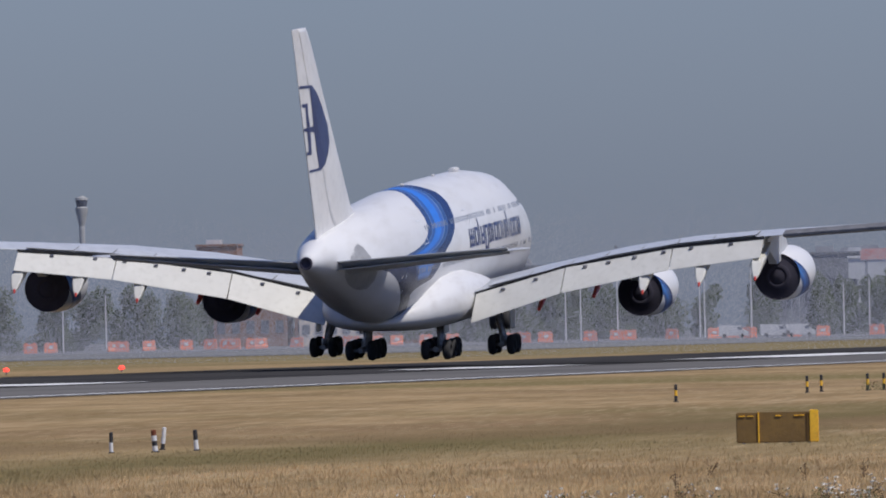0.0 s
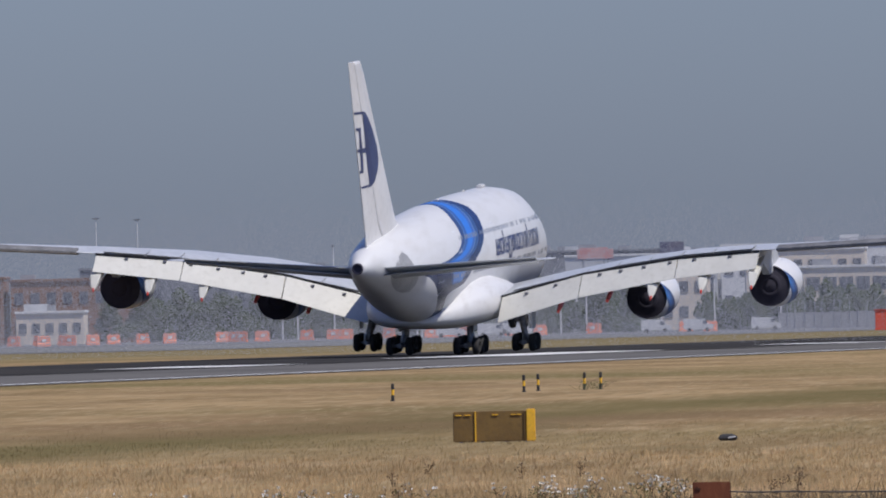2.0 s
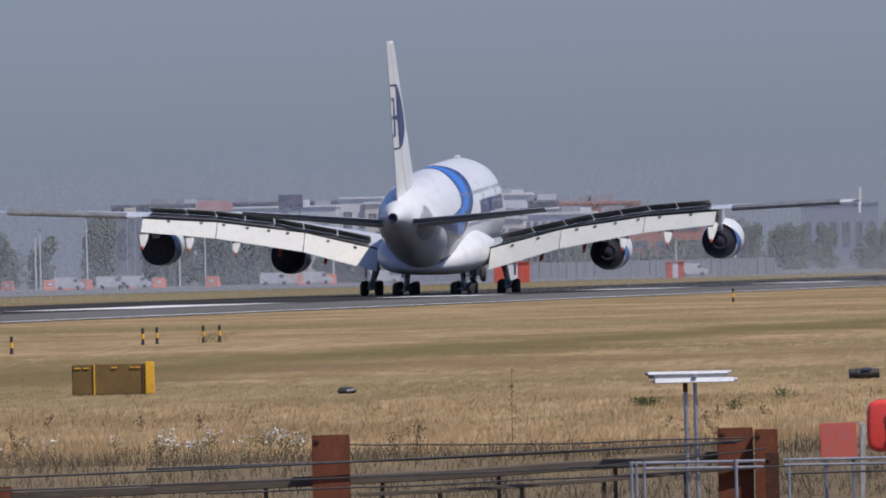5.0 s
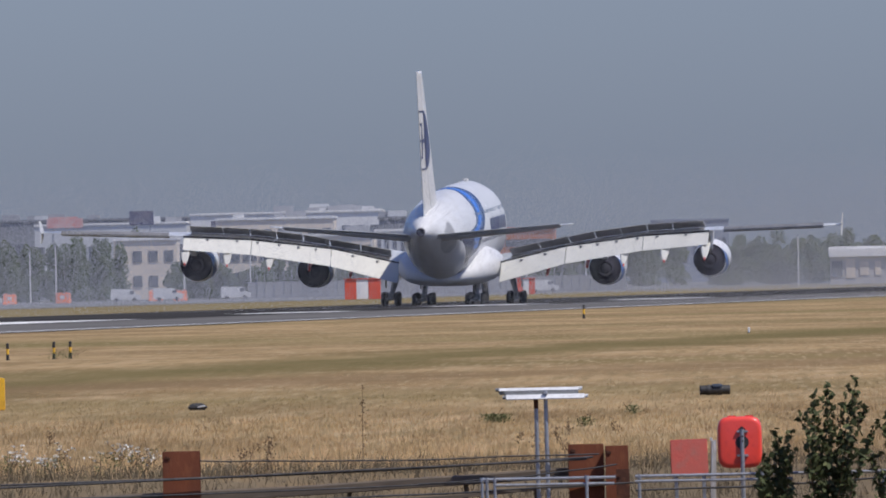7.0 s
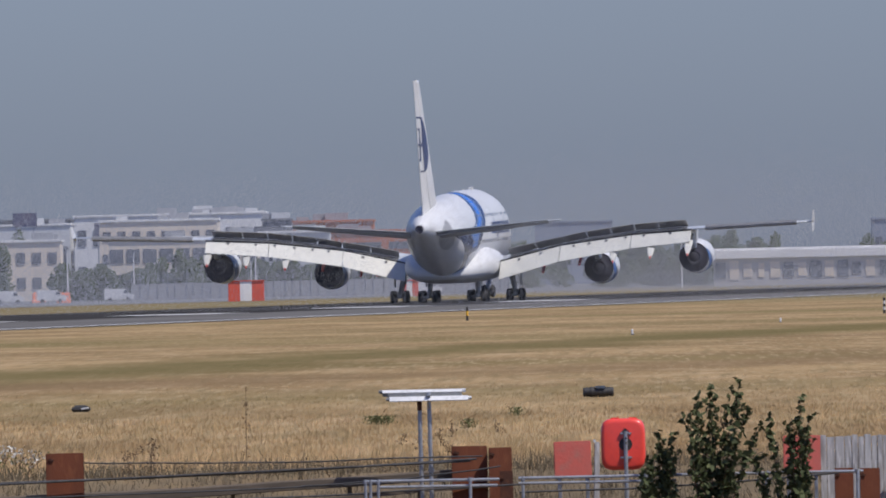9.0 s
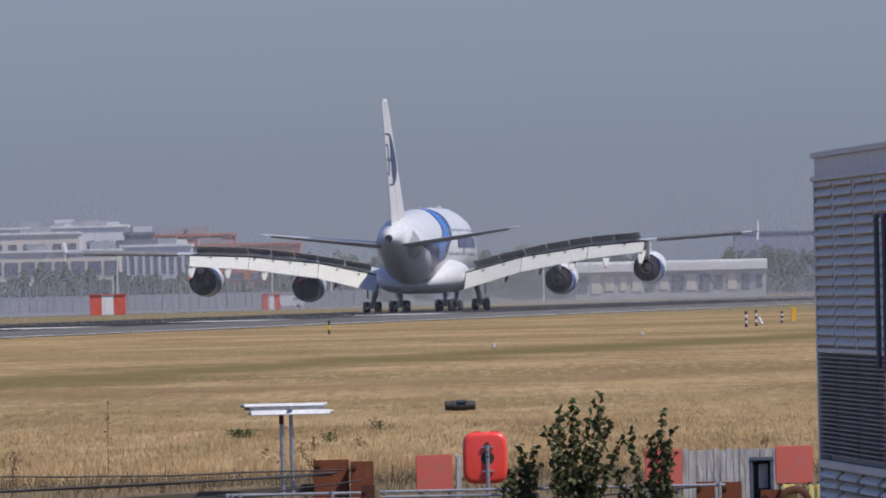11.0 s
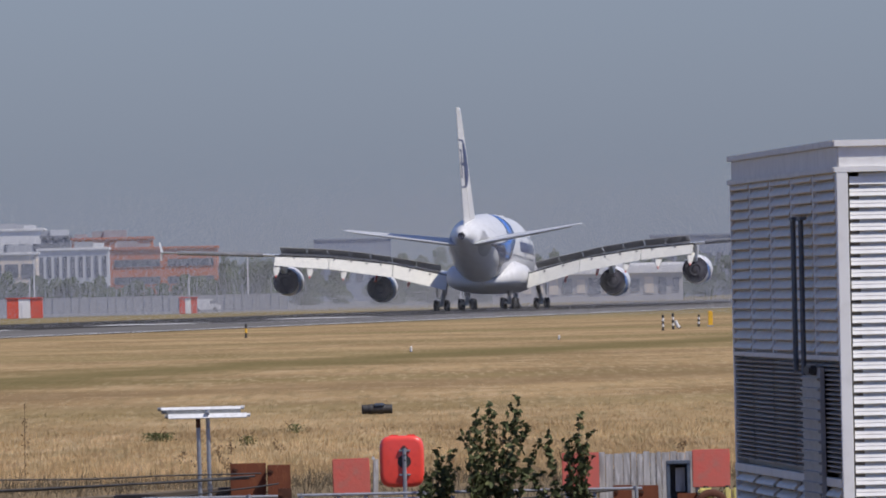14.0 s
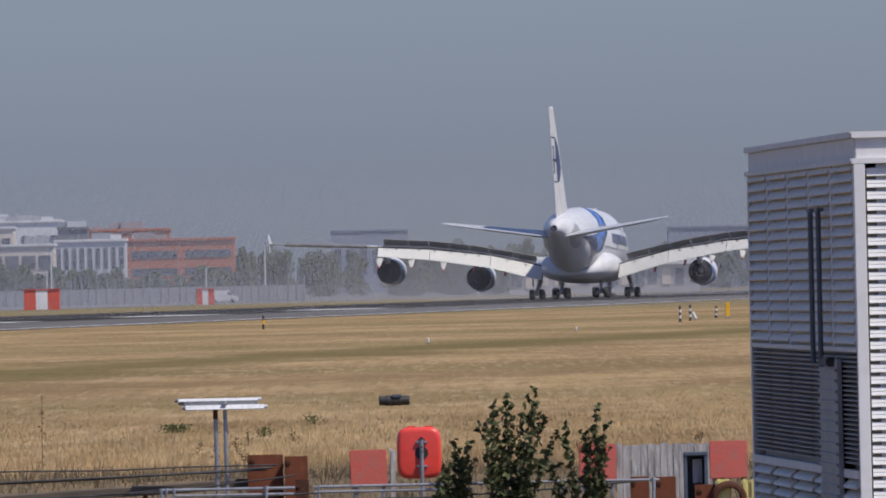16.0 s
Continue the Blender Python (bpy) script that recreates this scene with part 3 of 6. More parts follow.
def build_wheelset(name, plane, y, x, wheels, half, strut_x, strut_y):
    """A bogie: rows of twin wheels, beam, strut."""
    leg = part(name, tube(tube(bm_(), (x, y, 0.9), (strut_x, strut_y, 3.9), 0.24, 0.3), (x, y, 0.75), (x, y, 1.3), 0.34, 0.3), M_METAL, plane, "steel landing gear leg")
    bm = bm_()
    n = wheels // 2
    xs = [x + (i - (n - 1) / 2) * 1.68 for i in range(n)]
    tube(bm, (xs[0] - 0.3, y, 0.72), (xs[-1] + 0.3, y, 0.72), 0.2)
    for wx in xs:
        tube(bm, (wx, y - half, 0.7), (wx, y + half, 0.7), 0.12)
    tube(bm, (xs[-1], y, 0.9), (strut_x + 0.3, strut_y, 2.6), 0.1)
    part("bogie_beam", bm, M_METAL, leg)
    bm = bm_()
    box(bm, (x + 0.25, y + (0.55 if y > 0 else -0.55) * (1.0 if wheels == 4 else 0.6), 2.5), (1.5, 0.06, 1.5), None, 0.02)
    part("gear_door", bm, M_WHITE, leg)
    out = []
    for wx in xs:
        for s in (-1, 1):
            bm = bm_()
            R = Matrix.Rotation(radians(90), 4, "Z")
            lathe(bm, [(-0.27, 0.35), (-0.27, 0.52), (-0.2, 0.64), (-0.1, 0.69), (0.1, 0.69), (0.2, 0.64), (0.27, 0.52), (0.27, 0.35), (0.2, 0.3), (-0.2, 0.3), (-0.27, 0.35)], R, 28)
            w = part("wheel", bm, M_TYRE, leg, "black rubber tyre", True, Matrix.Translation((wx, y + s * half, 0.7)))
            out.append((w, Vector((wx, y + s * half, 0.7))))
    return out


def build_airliner():
    plane = thing("airliner", "white four-engined double-deck jet airliner with blue sash, landing", "airplane")
    bm = bm_()
    xs = [NOSE - s for s in FUS_S[:8]] + [x for x in np.linspace(NOSE - 17, NOSE - 43, 14)] + [NOSE - s for s in FUS_S[8:]]
    xs = sorted(set(round(float(x), 3) for x in xs), reverse=True)
    n = 48
    loft(bm, [[fus_point(x, 2 * math.pi * i / n) for i in range(n)] for x in xs])
    body = part("fuselage", bm, M_BODY, plane, "white fuselage with a slanting blue sash", True)
    # tail cone exhaust
    bm = bm_()
    lathe(bm, [(-36.9, 0.46), (-37.25, 0.42), (-37.25, 0.33), (-37.1, 0.31), (-37.1, 0.01)], Matrix.Translation((0, 0, 8.32)), 20)
    part("tail_exhaust", bm, M_DARK, plane, "dark round tail exhaust", True)
    # belly fairing
    bm = bm_()
    bx = [16, 14, 10, 5, 0, -4, -8, -11, -13.5, -15.5]
    bw = [0.6, 2.2, 3.9, 4.7, 5.0, 5.05, 4.9, 4.4, 3.3, 1.0]
    bt = [2.9, 3.5, 4.7, 5.6, 6.1, 6.2, 6.0, 5.4, 4.5, 3.2]
    bb = [2.75, 2.5, 2.25, 2.12, 2.08, 2.08, 2.12, 2.25, 2.5, 2.9]
    rings = []
    for x, w, t, b in zip(bx, bw, bt, bb):
        zc, hh = (t + b) / 2, (t - b) / 2
        rings.append([Vector((x, w * math.copysign(abs(math.cos(a)) ** 0.7, math.cos(a)), zc + hh * math.copysign(abs(math.sin(a)) ** 0.75, math.sin(a)))) for a in (2 * math.pi * k / 32 for k in range(32))])
    loft(bm, rings)
    part("belly_fairing", bm, M_WHITE, plane, "white rounded belly fairing", True)
    # tailplanes, each turning about its root pivot
    pivot = Vector((-29.5, 0, 7.75))
    tails, elevators = [], []
    for s in (1, -1):
        bm = bm_()
        rings = []
        for y, le, te, z, th in ((0.6, -22.2, -33.0, 7.5, 0.5), (2.4, -23.2, -33.4, 7.68, 0.48), (8.5, -28.6, -34.9, 8.26, 0.3), (14.2, -33.6, -36.4, 8.82, 0.18), (14.85, -34.7, -36.75, 8.88, 0.08)):
            rings.append([Vector((x, s * y, zz)) - pivot for x, zz in aerofoil(le, te, z, z, th * 0.8)])
        loft(bm, rings)
        tp = part("tailplane", bm, M_TAILPLANE, plane, "grey horizontal tailplane", True, Matrix.Translation(pivot))
        tails.append(tp)
        bm = bm_()
        p = []
        for y, te, z, c in ((1.1, -33.2, 7.58, 2.5), (13.6, -36.3, 8.76, 1.1)):
            p += [Vector((te + c, s * y, z + 0.19 * c / 1.9 - 0.03)), Vector((te - 0.25, s * y, z)), Vector((te - 0.25, s * y, z - 0.06)), Vector((te + c, s * y, z - 0.3 * c / 1.9 - 0.04))]
        hinge = (p[0] + p[3] + p[4] + p[7]) / 4 - pivot
        axis = ((p[4] + p[7]) - (p[0] + p[3])).normalized() * s
        p = [q - pivot - hinge for q in p]
        loft(bm, [p[:4], p[4:]])
        elevators.append((part("elevator", bm, M_TAILPLANE, tp, "grey elevator", False, Matrix.Translation(hinge)), hinge, axis))
        # grey rubbing plate round the root, lying on the skin
        bm = bm_()
        pxs = [-31.8, -31.0, -30.0, -29.2, -28.4, -27.4, -26.4, -26.0]
        lows = [7.5, 7.0, 6.6, 6.35, 6.15, 6.0, 6.0, 6.5]
        tops = [7.9, 8.5, 9.0, 9.2, 8.9, 8.2, 7.5, 7.2]

        def skin(x, z, out):
            t, b, _ = fus_at(x)
            p = fus_point(x, math.asin(max(-1, min(1, (z - (t + b) / 2) / ((t - b) / 2)))), out)
            return Vector((p.x, -s * p.y, p.z))
        rows = [[bm.verts.new(skin(x, lo + (hi - lo) * k / 8, 0.02)) for k in range(9)] for x, lo, hi in zip(pxs, lows, tops)]
        for a, b in zip(rows, rows[1:]):
            for k in range(8):
                bm.faces.new((a[k], a[k + 1], b[k + 1], b[k]))
        part("tailplane_seal", bm, M_SEALPLATE, plane, "grey tailplane root plate", True)
    build_fin(plane)
    # name bars on the side: plain strokes
    rng = random.Random(3)
    x = 1.6
    widths = [1.5, 1.0, 0.35, 1.0, 1.0, 0.8, 0.35, 1.0, 1.0, 0.35, 0.7, 0.35, 0.35, 1.0, 1.0, 0.8]
    for i, w in enumerate(widths):
        bm = bm_()
        w *= 1.15
        lo, hi = 7.3, 8.55
        if i in (2, 11):
            hi = 9.1
        if i == 4:
            lo = 6.85
        strokes = [(x, x + 0.28)] + ([(x + w - 0.28, x + w)] if w > 0.5 else []) + ([(x + w / 2 - 0.14, x + w / 2 + 0.14)] if w > 1.2 else [])
        for a0, a1 in strokes:
            rr = []
            for z in np.linspace(lo, hi, 4):
                t, b, wd = fus_at(a0)
                ang = math.asin(max(-1, min(1, (z - (t + b) / 2) / ((t - b) / 2))))
                rr.append([fus_point(a0, ang, 0.02), fus_point(a1, ang, 0.02), fus_point(a1, ang, 0.035), fus_point(a0, ang, 0.035)])
            loft(bm, rr)
        if w > 0.5:
            for z in (hi - 0.2, lo) if i % 3 else ((lo + hi) / 2 - 0.1, lo):
                rr = []
                for zz in (z, z + 0.22):
                    t, b, wd = fus_at(x)
                    ang = math.asin((zz - (t + b) / 2) / ((t - b) / 2))
                    rr.append([fus_point(x, ang, 0.02), fus_point(x + w, ang, 0.02), fus_point(x + w, ang, 0.034), fus_point(x, ang, 0.034)])
                loft(bm, rr)
        part("side_mark", bm, M_NAVY if i < 8 else M_GREYMARK, body)
        x += w + 0.3
    # cabin windows in two rows, doors
    for z, x0, x1 in ((9.35, -12, 27), (6.6, -16, 29)):
        xx = x0
        while xx < x1:
            if rng.random() > 0.12:
                bm = bm_()
                rr = []
                for zz in (z - 0.17, z + 0.17):
                    t, b, wd = fus_at(xx)
                    ang = math.asin((zz - (t + b) / 2) / ((t - b) / 2))
                    rr.append([fus_point(xx, ang, 0.004), fus_point(xx + 0.24, ang, 0.004), fus_point(xx + 0.24, ang, 0.012), fus_point(xx, ang, 0.012)])
                loft(bm, rr)
                part("cabin_window", bm, M_PANE, body)
            xx += 0.58 if rng.random() > 0.06 else 1.6
    for x, z0, z1 in ((-13.6, 8.3, 9.9), (1.6, 8.2, 9.9), (-20.2, 5.4, 7.4), (25, 8.2, 9.9)):
        bm = bm_()
        for a0, a1, zz0, zz1 in ((x, x + 0.05, z0, z1), (x + 1.1, x + 1.15, z0, z1), (x, x + 1.1, z0, z0 + 0.05), (x, x + 1.1, z1 - 0.05, z1)):
            rr = []
            for zz in np.linspace(zz0, zz1, 3):
                t, b, wd = fus_at(a0)
                ang = math.asin(max(-1, min(1, (zz - (t + b) / 2) / ((t - b) / 2))))
                rr.append([fus_point(a0, ang, 0.004), fus_point(a1, ang, 0.004), fus_point(a1, ang, 0.012), fus_point(a0, ang, 0.012)])
            loft(bm, rr)
        part("cabin_door", bm, M_WING, body, "thin grey outlined cabin door")
    # crown aerials
    for x, h, w in ((14.5, 0.3, 0.9), (7.0, 0.22, 0.4), (-4.0, 0.22, 0.4)):
        bm = bm_()
        box(bm, (x, 0, fus_at(x)[0] + h / 2 - 0.05), (1.8 if w > 0.5 else 0.7, w * 0.5, h), None, 0.08)
        part("crown_aerial", bm, M_WHITE, body)
    wings = [build_wing(1, plane), build_wing(-1, plane)]
    wheels = []
    for s in (1, -1):
        wheels += build_wheelset("wing_gear", plane, s * 6.29, -0.83, 4, 0.66, -0.5, s * 5.6)
        wheels += build_wheelset("body_gear", plane, s * 2.65, -4.9, 6, 0.76, -4.3, s * 2.4)
    wheels += build_wheelset("nose_gear", plane, 0, 30.2, 2, 0.48, 30.8, 0)
    return plane, wings, wheels, tails, pivot, elevators


M_SEALPLATE = surface("rubbing_plate_paint", (0.36, 0.36, 0.36), (0.30, 0.30, 0.30), 0.8, (0.24, 0.23, 0.22), 3, 0.45)
M_TAILPLANE = surface("tailplane_paint", (0.55, 0.56, 0.57), (0.46, 0.47, 0.48), 0.4, (0.4, 0.4, 0.4), 1.5, 0.4)
M_GREYMARK = surface("grey_side_paint", (0.10, 0.12, 0.20), (0.14, 0.16, 0.24), 1, None, 8, 0.35)
M_PANE = surface("cabin_pane", (0.30, 0.32, 0.35), (0.2, 0.22, 0.25), 1, None, 8, 0.15)
AIRLINER, WINGS, WHEELS, TAILS, TAIL_PIVOT, ELEVATORS = build_airliner()




# ---------------------------------------------------------------- far background
M_ORANGE = surface("orange_brick", (0.50, 0.17, 0.08), (0.42, 0.14, 0.07), 0.1, (0.36, 0.14, 0.09), 0.6, 0.8)
M_PALE = surface("pale_render", (0.60, 0.61, 0.61), (0.52, 0.53, 0.54), 0.1, (0.45, 0.46, 0.46), 0.5, 0.8)
M_SLATE = surface("slate_cladding", (0.16, 0.17, 0.19), (0.20, 0.21, 0.23), 0.1, (0.12, 0.13, 0.14), 0.5, 0.7)
M_FARWHITE = surface("white_cladding", (0.76, 0.75, 0.73), (0.68, 0.67, 0.65), 0.1, (0.58, 0.57, 0.55), 0.5, 0.7)
M_CREAM = surface("cream_concrete", (0.74, 0.64, 0.52), (0.66, 0.57, 0.47), 0.1, (0.54, 0.48, 0.40), 0.5, 0.8)
M_BROWN = surface("brown_brick", (0.27, 0.14, 0.09), (0.22, 0.12, 0.08), 0.1, (0.3, 0.18, 0.12), 0.6, 0.85)
M_SHED = surface("shed_cladding", (0.48, 0.46, 0.45), (0.40, 0.39, 0.39), 0.12, (0.56, 0.52, 0.49), 0.4, 0.7)
M_SHEDROOF = surface("white_roof_sheet", (0.84, 0.83, 0.81), (0.78, 0.77, 0.76), 0.1, (0.72, 0.71, 0.69), 0.5, 0.6)
M_BLUEGREY = surface("blue_grey_cladding", (0.21, 0.24, 0.31), (0.23, 0.26, 0.32), 0.1, (0.19, 0.22, 0.28), 0.4, 0.7)
M_NAVYBOARD = surface("navy_board", (0.05, 0.06, 0.12), (0.08, 0.08, 0.14), 0.2, (0.12, 0.1, 0.14), 0.5, 0.5)
M_REDWHITE = surface("faded_red_board", (0.55, 0.22, 0.2), (0.6, 0.4, 0.38), 0.25, (0.65, 0.5, 0.48), 0.6, 0.5)
M_GLASS = surface("dark_window_glass", (0.08, 0.09, 0.11), (0.11, 0.12, 0.15), 0.3, (0.15, 0.16, 0.19), 1.0, 0.15)
M_BARRIER = surface("orange_red_plastic", (0.85, 0.24, 0.12), (0.80, 0.27, 0.15), 0.5, (0.66, 0.19, 0.11), 2, 0.5)
M_FASCIAGREY = surface("plant_room_grey", (0.27, 0.28, 0.30), (0.33, 0.34, 0.36), 0.2, (0.22, 0.23, 0.25), 0.8, 0.7)
M_GALV = surface("galvanised_steel", (0.42, 0.43, 0.45), (0.33, 0.34, 0.36), 3, (0.22, 0.22, 0.23), 11, 0.45, 0.5)
M_CONC = surface("grey_concrete", (0.38, 0.38, 0.37), (0.31, 0.31, 0.30), 0.5, (0.24, 0.24, 0.23), 3, 0.85)


def foliage(name, a, b, c, soft=False):
    m, ns, ls, bs = nodes_of(name)
    g = ns.new("ShaderNodeNewGeometry")
    cr = ns.new("ShaderNodeValToRGB")
    e = cr.color_ramp.elements
    e[0].color, e[1].color = (*a, 1), (*b, 1)
    k = e.new(0.7)
    k.color = (*c, 1)
    ls.new(g.outputs["Random Per Island"], cr.inputs[0])
    ls.new(cr.outputs[0], bs.inputs["Base Color"])
    bs.inputs["Roughness"].default_value = 0.7
    bs.inputs["Specular IOR Level"].default_value = 0.2
    if soft:
        thin = ns.new("ShaderNodeBsdfTranslucent")
        add = ns.new("ShaderNodeAddShader")
        ls.new(cr.outputs[0], thin.inputs["Color"])
        ls.new(bs.outputs[0], add.inputs[0])
        ls.new(thin.outputs[0], add.inputs[1])
        ls.new(add.outputs[0], ns["Material Output"].inputs["Surface"])
        up = node(ns, "ShaderNodeCombineXYZ", X=0.15, Y=-0.6, Z=0.78)
        ls.new(up.outputs[0], bs.inputs["Normal"])
    return m


M_FARLEAF = foliage("distant_foliage", (0.045, 0.062, 0.034), (0.075, 0.092, 0.048), (0.058, 0.076, 0.040), True)
M_LEAF = foliage("shrub_leaves", (0.05, 0.062, 0.024), (0.125, 0.135, 0.055), (0.075, 0.088, 0.036))
M_STEM = surface("dry_stem", (0.16, 0.10, 0.05), (0.11, 0.07, 0.04), 4, (0.2, 0.14, 0.08), 20, 0.9)


def far_block(x0, x1, y, top, depth, label, mat, rows, cols, rib=False, tall=False, deck=False, shed=False):
    """A far building whose front faces the runway."""
    b = thing("office_block" if not shed else "shed", label, "building", pose((x0 + x1) / 2, y, 0))
    w = x1 - x0
    bm = bm_()
    box(bm, (0, depth / 2, top / 2), (w, depth, top))
    part("wall", bm, mat, b)
    bm = bm_()
    box(bm, (0, depth / 2 - 0.1, top + 0.15), (w + 0.5, depth + 0.6, 0.5), None, 0.08)
    if shed:
        box(bm, (0, depth / 2 - 0.4, top - 0.7), (w + 0.5, depth + 1.0, 1.5), None, 0.1)
    part("roof", bm, M_SHEDROOF if shed else M_FARWHITE if mat in (M_PALE, M_CREAM, M_FARWHITE) else mat, b, "bright white roof edge" if shed else "")
    rng = random.Random(int(x0 * 10) % 997)
    if not shed and mat is not M_BLUEGREY:
        for _ in range(2 + int(w / 14)):
            bm = bm_()
            s = rng.uniform(1.2, 3.0)
            box(bm, (rng.uniform(-0.42, 0.42) * w, depth * rng.uniform(0.3, 0.7), top + 0.4 + s * 0.22), (s * 1.5, 2.5, s * 0.5), None, 0.06)
            part("roof_plant", bm, M_FASCIAGREY if rng.random() < 0.6 else M_PALE, b)
    z0 = 1.0
    h = (top - (1.7 if shed else 0.7) - z0) / rows
    for r in range(rows):
        zc = z0 + (r + 0.5) * h
        if rib:
            n = 2
            for k in range(n):
                bm = bm_()
                box(bm, ((k + 0.5) / n * w - w / 2, -0.02, zc - h * 0.08), (w / n * 0.86, 0.3, h * 0.42))
                win = part("window", bm, M_GLASS, b, "dark ribbon window")
                for j in range(5):
                    bm = bm_()
                    box(bm, ((k + (j + 0.5) / 5 * 0.86 + 0.07) / n * w - w / 2, -0.22, zc - h * 0.08), (0.14, 0.12, h * 0.42))
                    part("mullion", bm, M_SLATE, win)
            continue
        for c in range(cols):
            bm = bm_()
            ww, hh = (w / cols * 0.5, h * 0.8) if tall else (w / cols * 0.8, h * 0.55) if deck else (w / cols * 0.55, h * 0.45)
            if shed:
                ww, hh = w / cols * rng.uniform(0.4, 0.9), h * rng.uniform(0.6, 0.95)
            box(bm, ((c + 0.5) / cols * w - w / 2, -0.02, zc), (ww, 0.3, hh))
            part("window", bm, M_GLASS if not (shed and rng.random() < 0.3) else M_CREAM, b)
    return b


def billboard(x0, x1, y, z0, z1, mat, label):
    b = thing("billboard", label, "billboard", pose((x0 + x1) / 2, y, 0))
    w = x1 - x0
    bm = bm_()
    box(bm, (0, 0, (z0 + z1) / 2), (w, 0.4, z1 - z0), None, 0.05)
    part("panel", bm, mat, b)
    for s in (-0.35, 0.35):
        bm = bm_()
        tube(bm, (s * w, 0.35, 0), (s * w, 0.35, z1 - 0.1), 0.15)
        part("leg", bm, M_GALV, b)


def leaf_mesh(name, centres, size, mat, label, category, flat=0.0, seed=0):
    """Many small four-sided leaves about the given points; size per point."""
    r = np.random.RandomState(seed)
    c = np.asarray(centres)
    n = len(c)
    a = r.normal(size=(n, 3))
    a /= np.linalg.norm(a, axis=1)[:, None]
    b = np.cross(a, r.normal(size=(n, 3)))
    b /= np.linalg.norm(b, axis=1)[:, None]
    s = (np.asarray(size) * r.uniform(0.6, 1.3, n))[:, None]
    v = np.stack([c - a * s, c - b * s * 0.55, c + a * s, c + b * s * 0.55], 1).reshape(-1, 3)
    me = bpy.data.meshes.new(name)
    me.from_pydata(v.tolist(), [], np.arange(4 * n).reshape(-1, 4).tolist())
    me.materials.append(mat)
    return tagged(new(name, me), label, category)


def treeline(x0, x1, y, top, n, seed):
    """A stretch of far woods: uneven crowns of many small leaves, with gaps."""
    r = np.random.RandomState(seed + 11)
    pts = []
    for i in range(n):
        cx = x0 + (x1 - x0) * (i + 0.5 + r.uniform(-0.3, 0.3)) / n
        h = top * r.uniform(0.78, 1.05)
        w = max((x1 - x0) / n * 1.15, 2.6) * r.uniform(0.9, 1.25)
        cy = y + r.uniform(-12, 12)
        for k in range(7):
            f = (k + 0.5) / 7
            q = np.array([cx + r.normal() * w * 0.3 * (1.1 - 0.6 * f), cy + r.normal() * 1.2, h * (0.06 + 0.76 * f)])
            rad = np.array([w * (0.62 - 0.3 * f), 2.2, h * 0.19]) * r.uniform(0.75, 1.1)
            p = r.normal(size=(270, 3))
            p = p / np.linalg.norm(p, axis=1)[:, None] * r.uniform(0, 1, (270, 1)) ** 0.45
            pts.append(q + p * rad)
    pts = np.concatenate(pts)
    ob = leaf_mesh("far_woods", pts, np.full(len(pts), 0.34), M_FARLEAF, "distant dark green trees along the airfield edge", "trees", seed=seed)
    tagged(ob, kind="stuff")


far_block(-61.0, -41.0, 2900.0, 11.5, 14, 'long orange brick office block with dark ribbon windows', M_ORANGE, 3, 3, rib=True)
far_block(-69.5, -54.2, 2960.0, 13.7, 12, 'orange upper storey block behind the white offices', M_ORANGE, 1, 6)
far_block(-73.3, -60.3, 2850.0, 11.5, 14, 'pale office block with tall narrow dark windows', M_PALE, 2, 9, tall=True)
far_block(-76.4, -70.7, 3000.0, 14.4, 10, 'dark grey plant room block', M_SLATE, 1, 3)
far_block(-104.7, -83.4, 3300.0, 17.2, 20, 'white flat-roofed block with small windows', M_FARWHITE, 2, 7)
far_block(-97.4, -70.9, 2750.0, 10.6, 16, 'cream concrete car park deck with open bays', M_CREAM, 2, 9, deck=True)
far_block(-127.8, -87.0, 3400.0, 17.6, 22, 'long white terminal block with dark openings', M_FARWHITE, 2, 12)
far_block(-164.4, -130.6, 3450.0, 16.2, 22, 'low pale terminal building with windows', M_PALE, 1, 12)
far_block(-120.1, -108.6, 2820.0, 10.8, 14, 'cream low building with dark openings', M_CREAM, 2, 4)
far_block(-105.7, -91.1, 3500.0, 17.9, 20, 'white and pale green office block', M_FARWHITE, 2, 5)
far_block(-126.8, -104.9, 3450.0, 16.4, 20, 'beige flat-roofed office block with windows', M_CREAM, 2, 8)
far_block(-111.5, -87.9, 3100.0, 15.2, 18, 'beige block with dark window rows', M_CREAM, 3, 8)
far_block(-188.4, -136.1, 3600.0, 17.9, 24, 'long low grey hangar roofline', M_SLATE, 1, 10)
far_block(-238.9, -210.2, 3300.0, 15.2, 26, 'dark low hangar with a shallow roof', M_SLATE, 1, 6)
far_block(-252.9, -239.4, 2850.0, 12.2, 14, 'low brown brick building by the trees', M_BROWN, 2, 5)
far_block(-296.2, -287.6, 3300.0, 21.2, 14, 'brown brick block with a raised stair head', M_BROWN, 4, 5)
far_block(9.5, 42.6, 2700.0, 6.2, 14, 'long low white-roofed shed with dark bays', M_SHED, 1, 14, shed=True)
far_block(-34.1, -12.7, 4300.0, 17.1, 20, 'distant blue-grey steel hangar', M_BLUEGREY, 1, 6)
far_block(49.6, 69.9, 3600.0, 13.9, 20, 'distant pale building behind the trees', M_BLUEGREY, 1, 7)
far_block(-107.2, -90.1, 3550.0, 18.5, 20, 'white terminal block with roof plant', M_FARWHITE, 2, 6)
far_block(-238.0, -214.0, 2850.0, 11.6, 14, 'low brown brick terminal wing with windows', M_BROWN, 2, 8)
far_block(-241.0, -211.0, 3050.0, 14.2, 16, 'dark grey roofed hall behind the brick wing', M_SLATE, 1, 7)
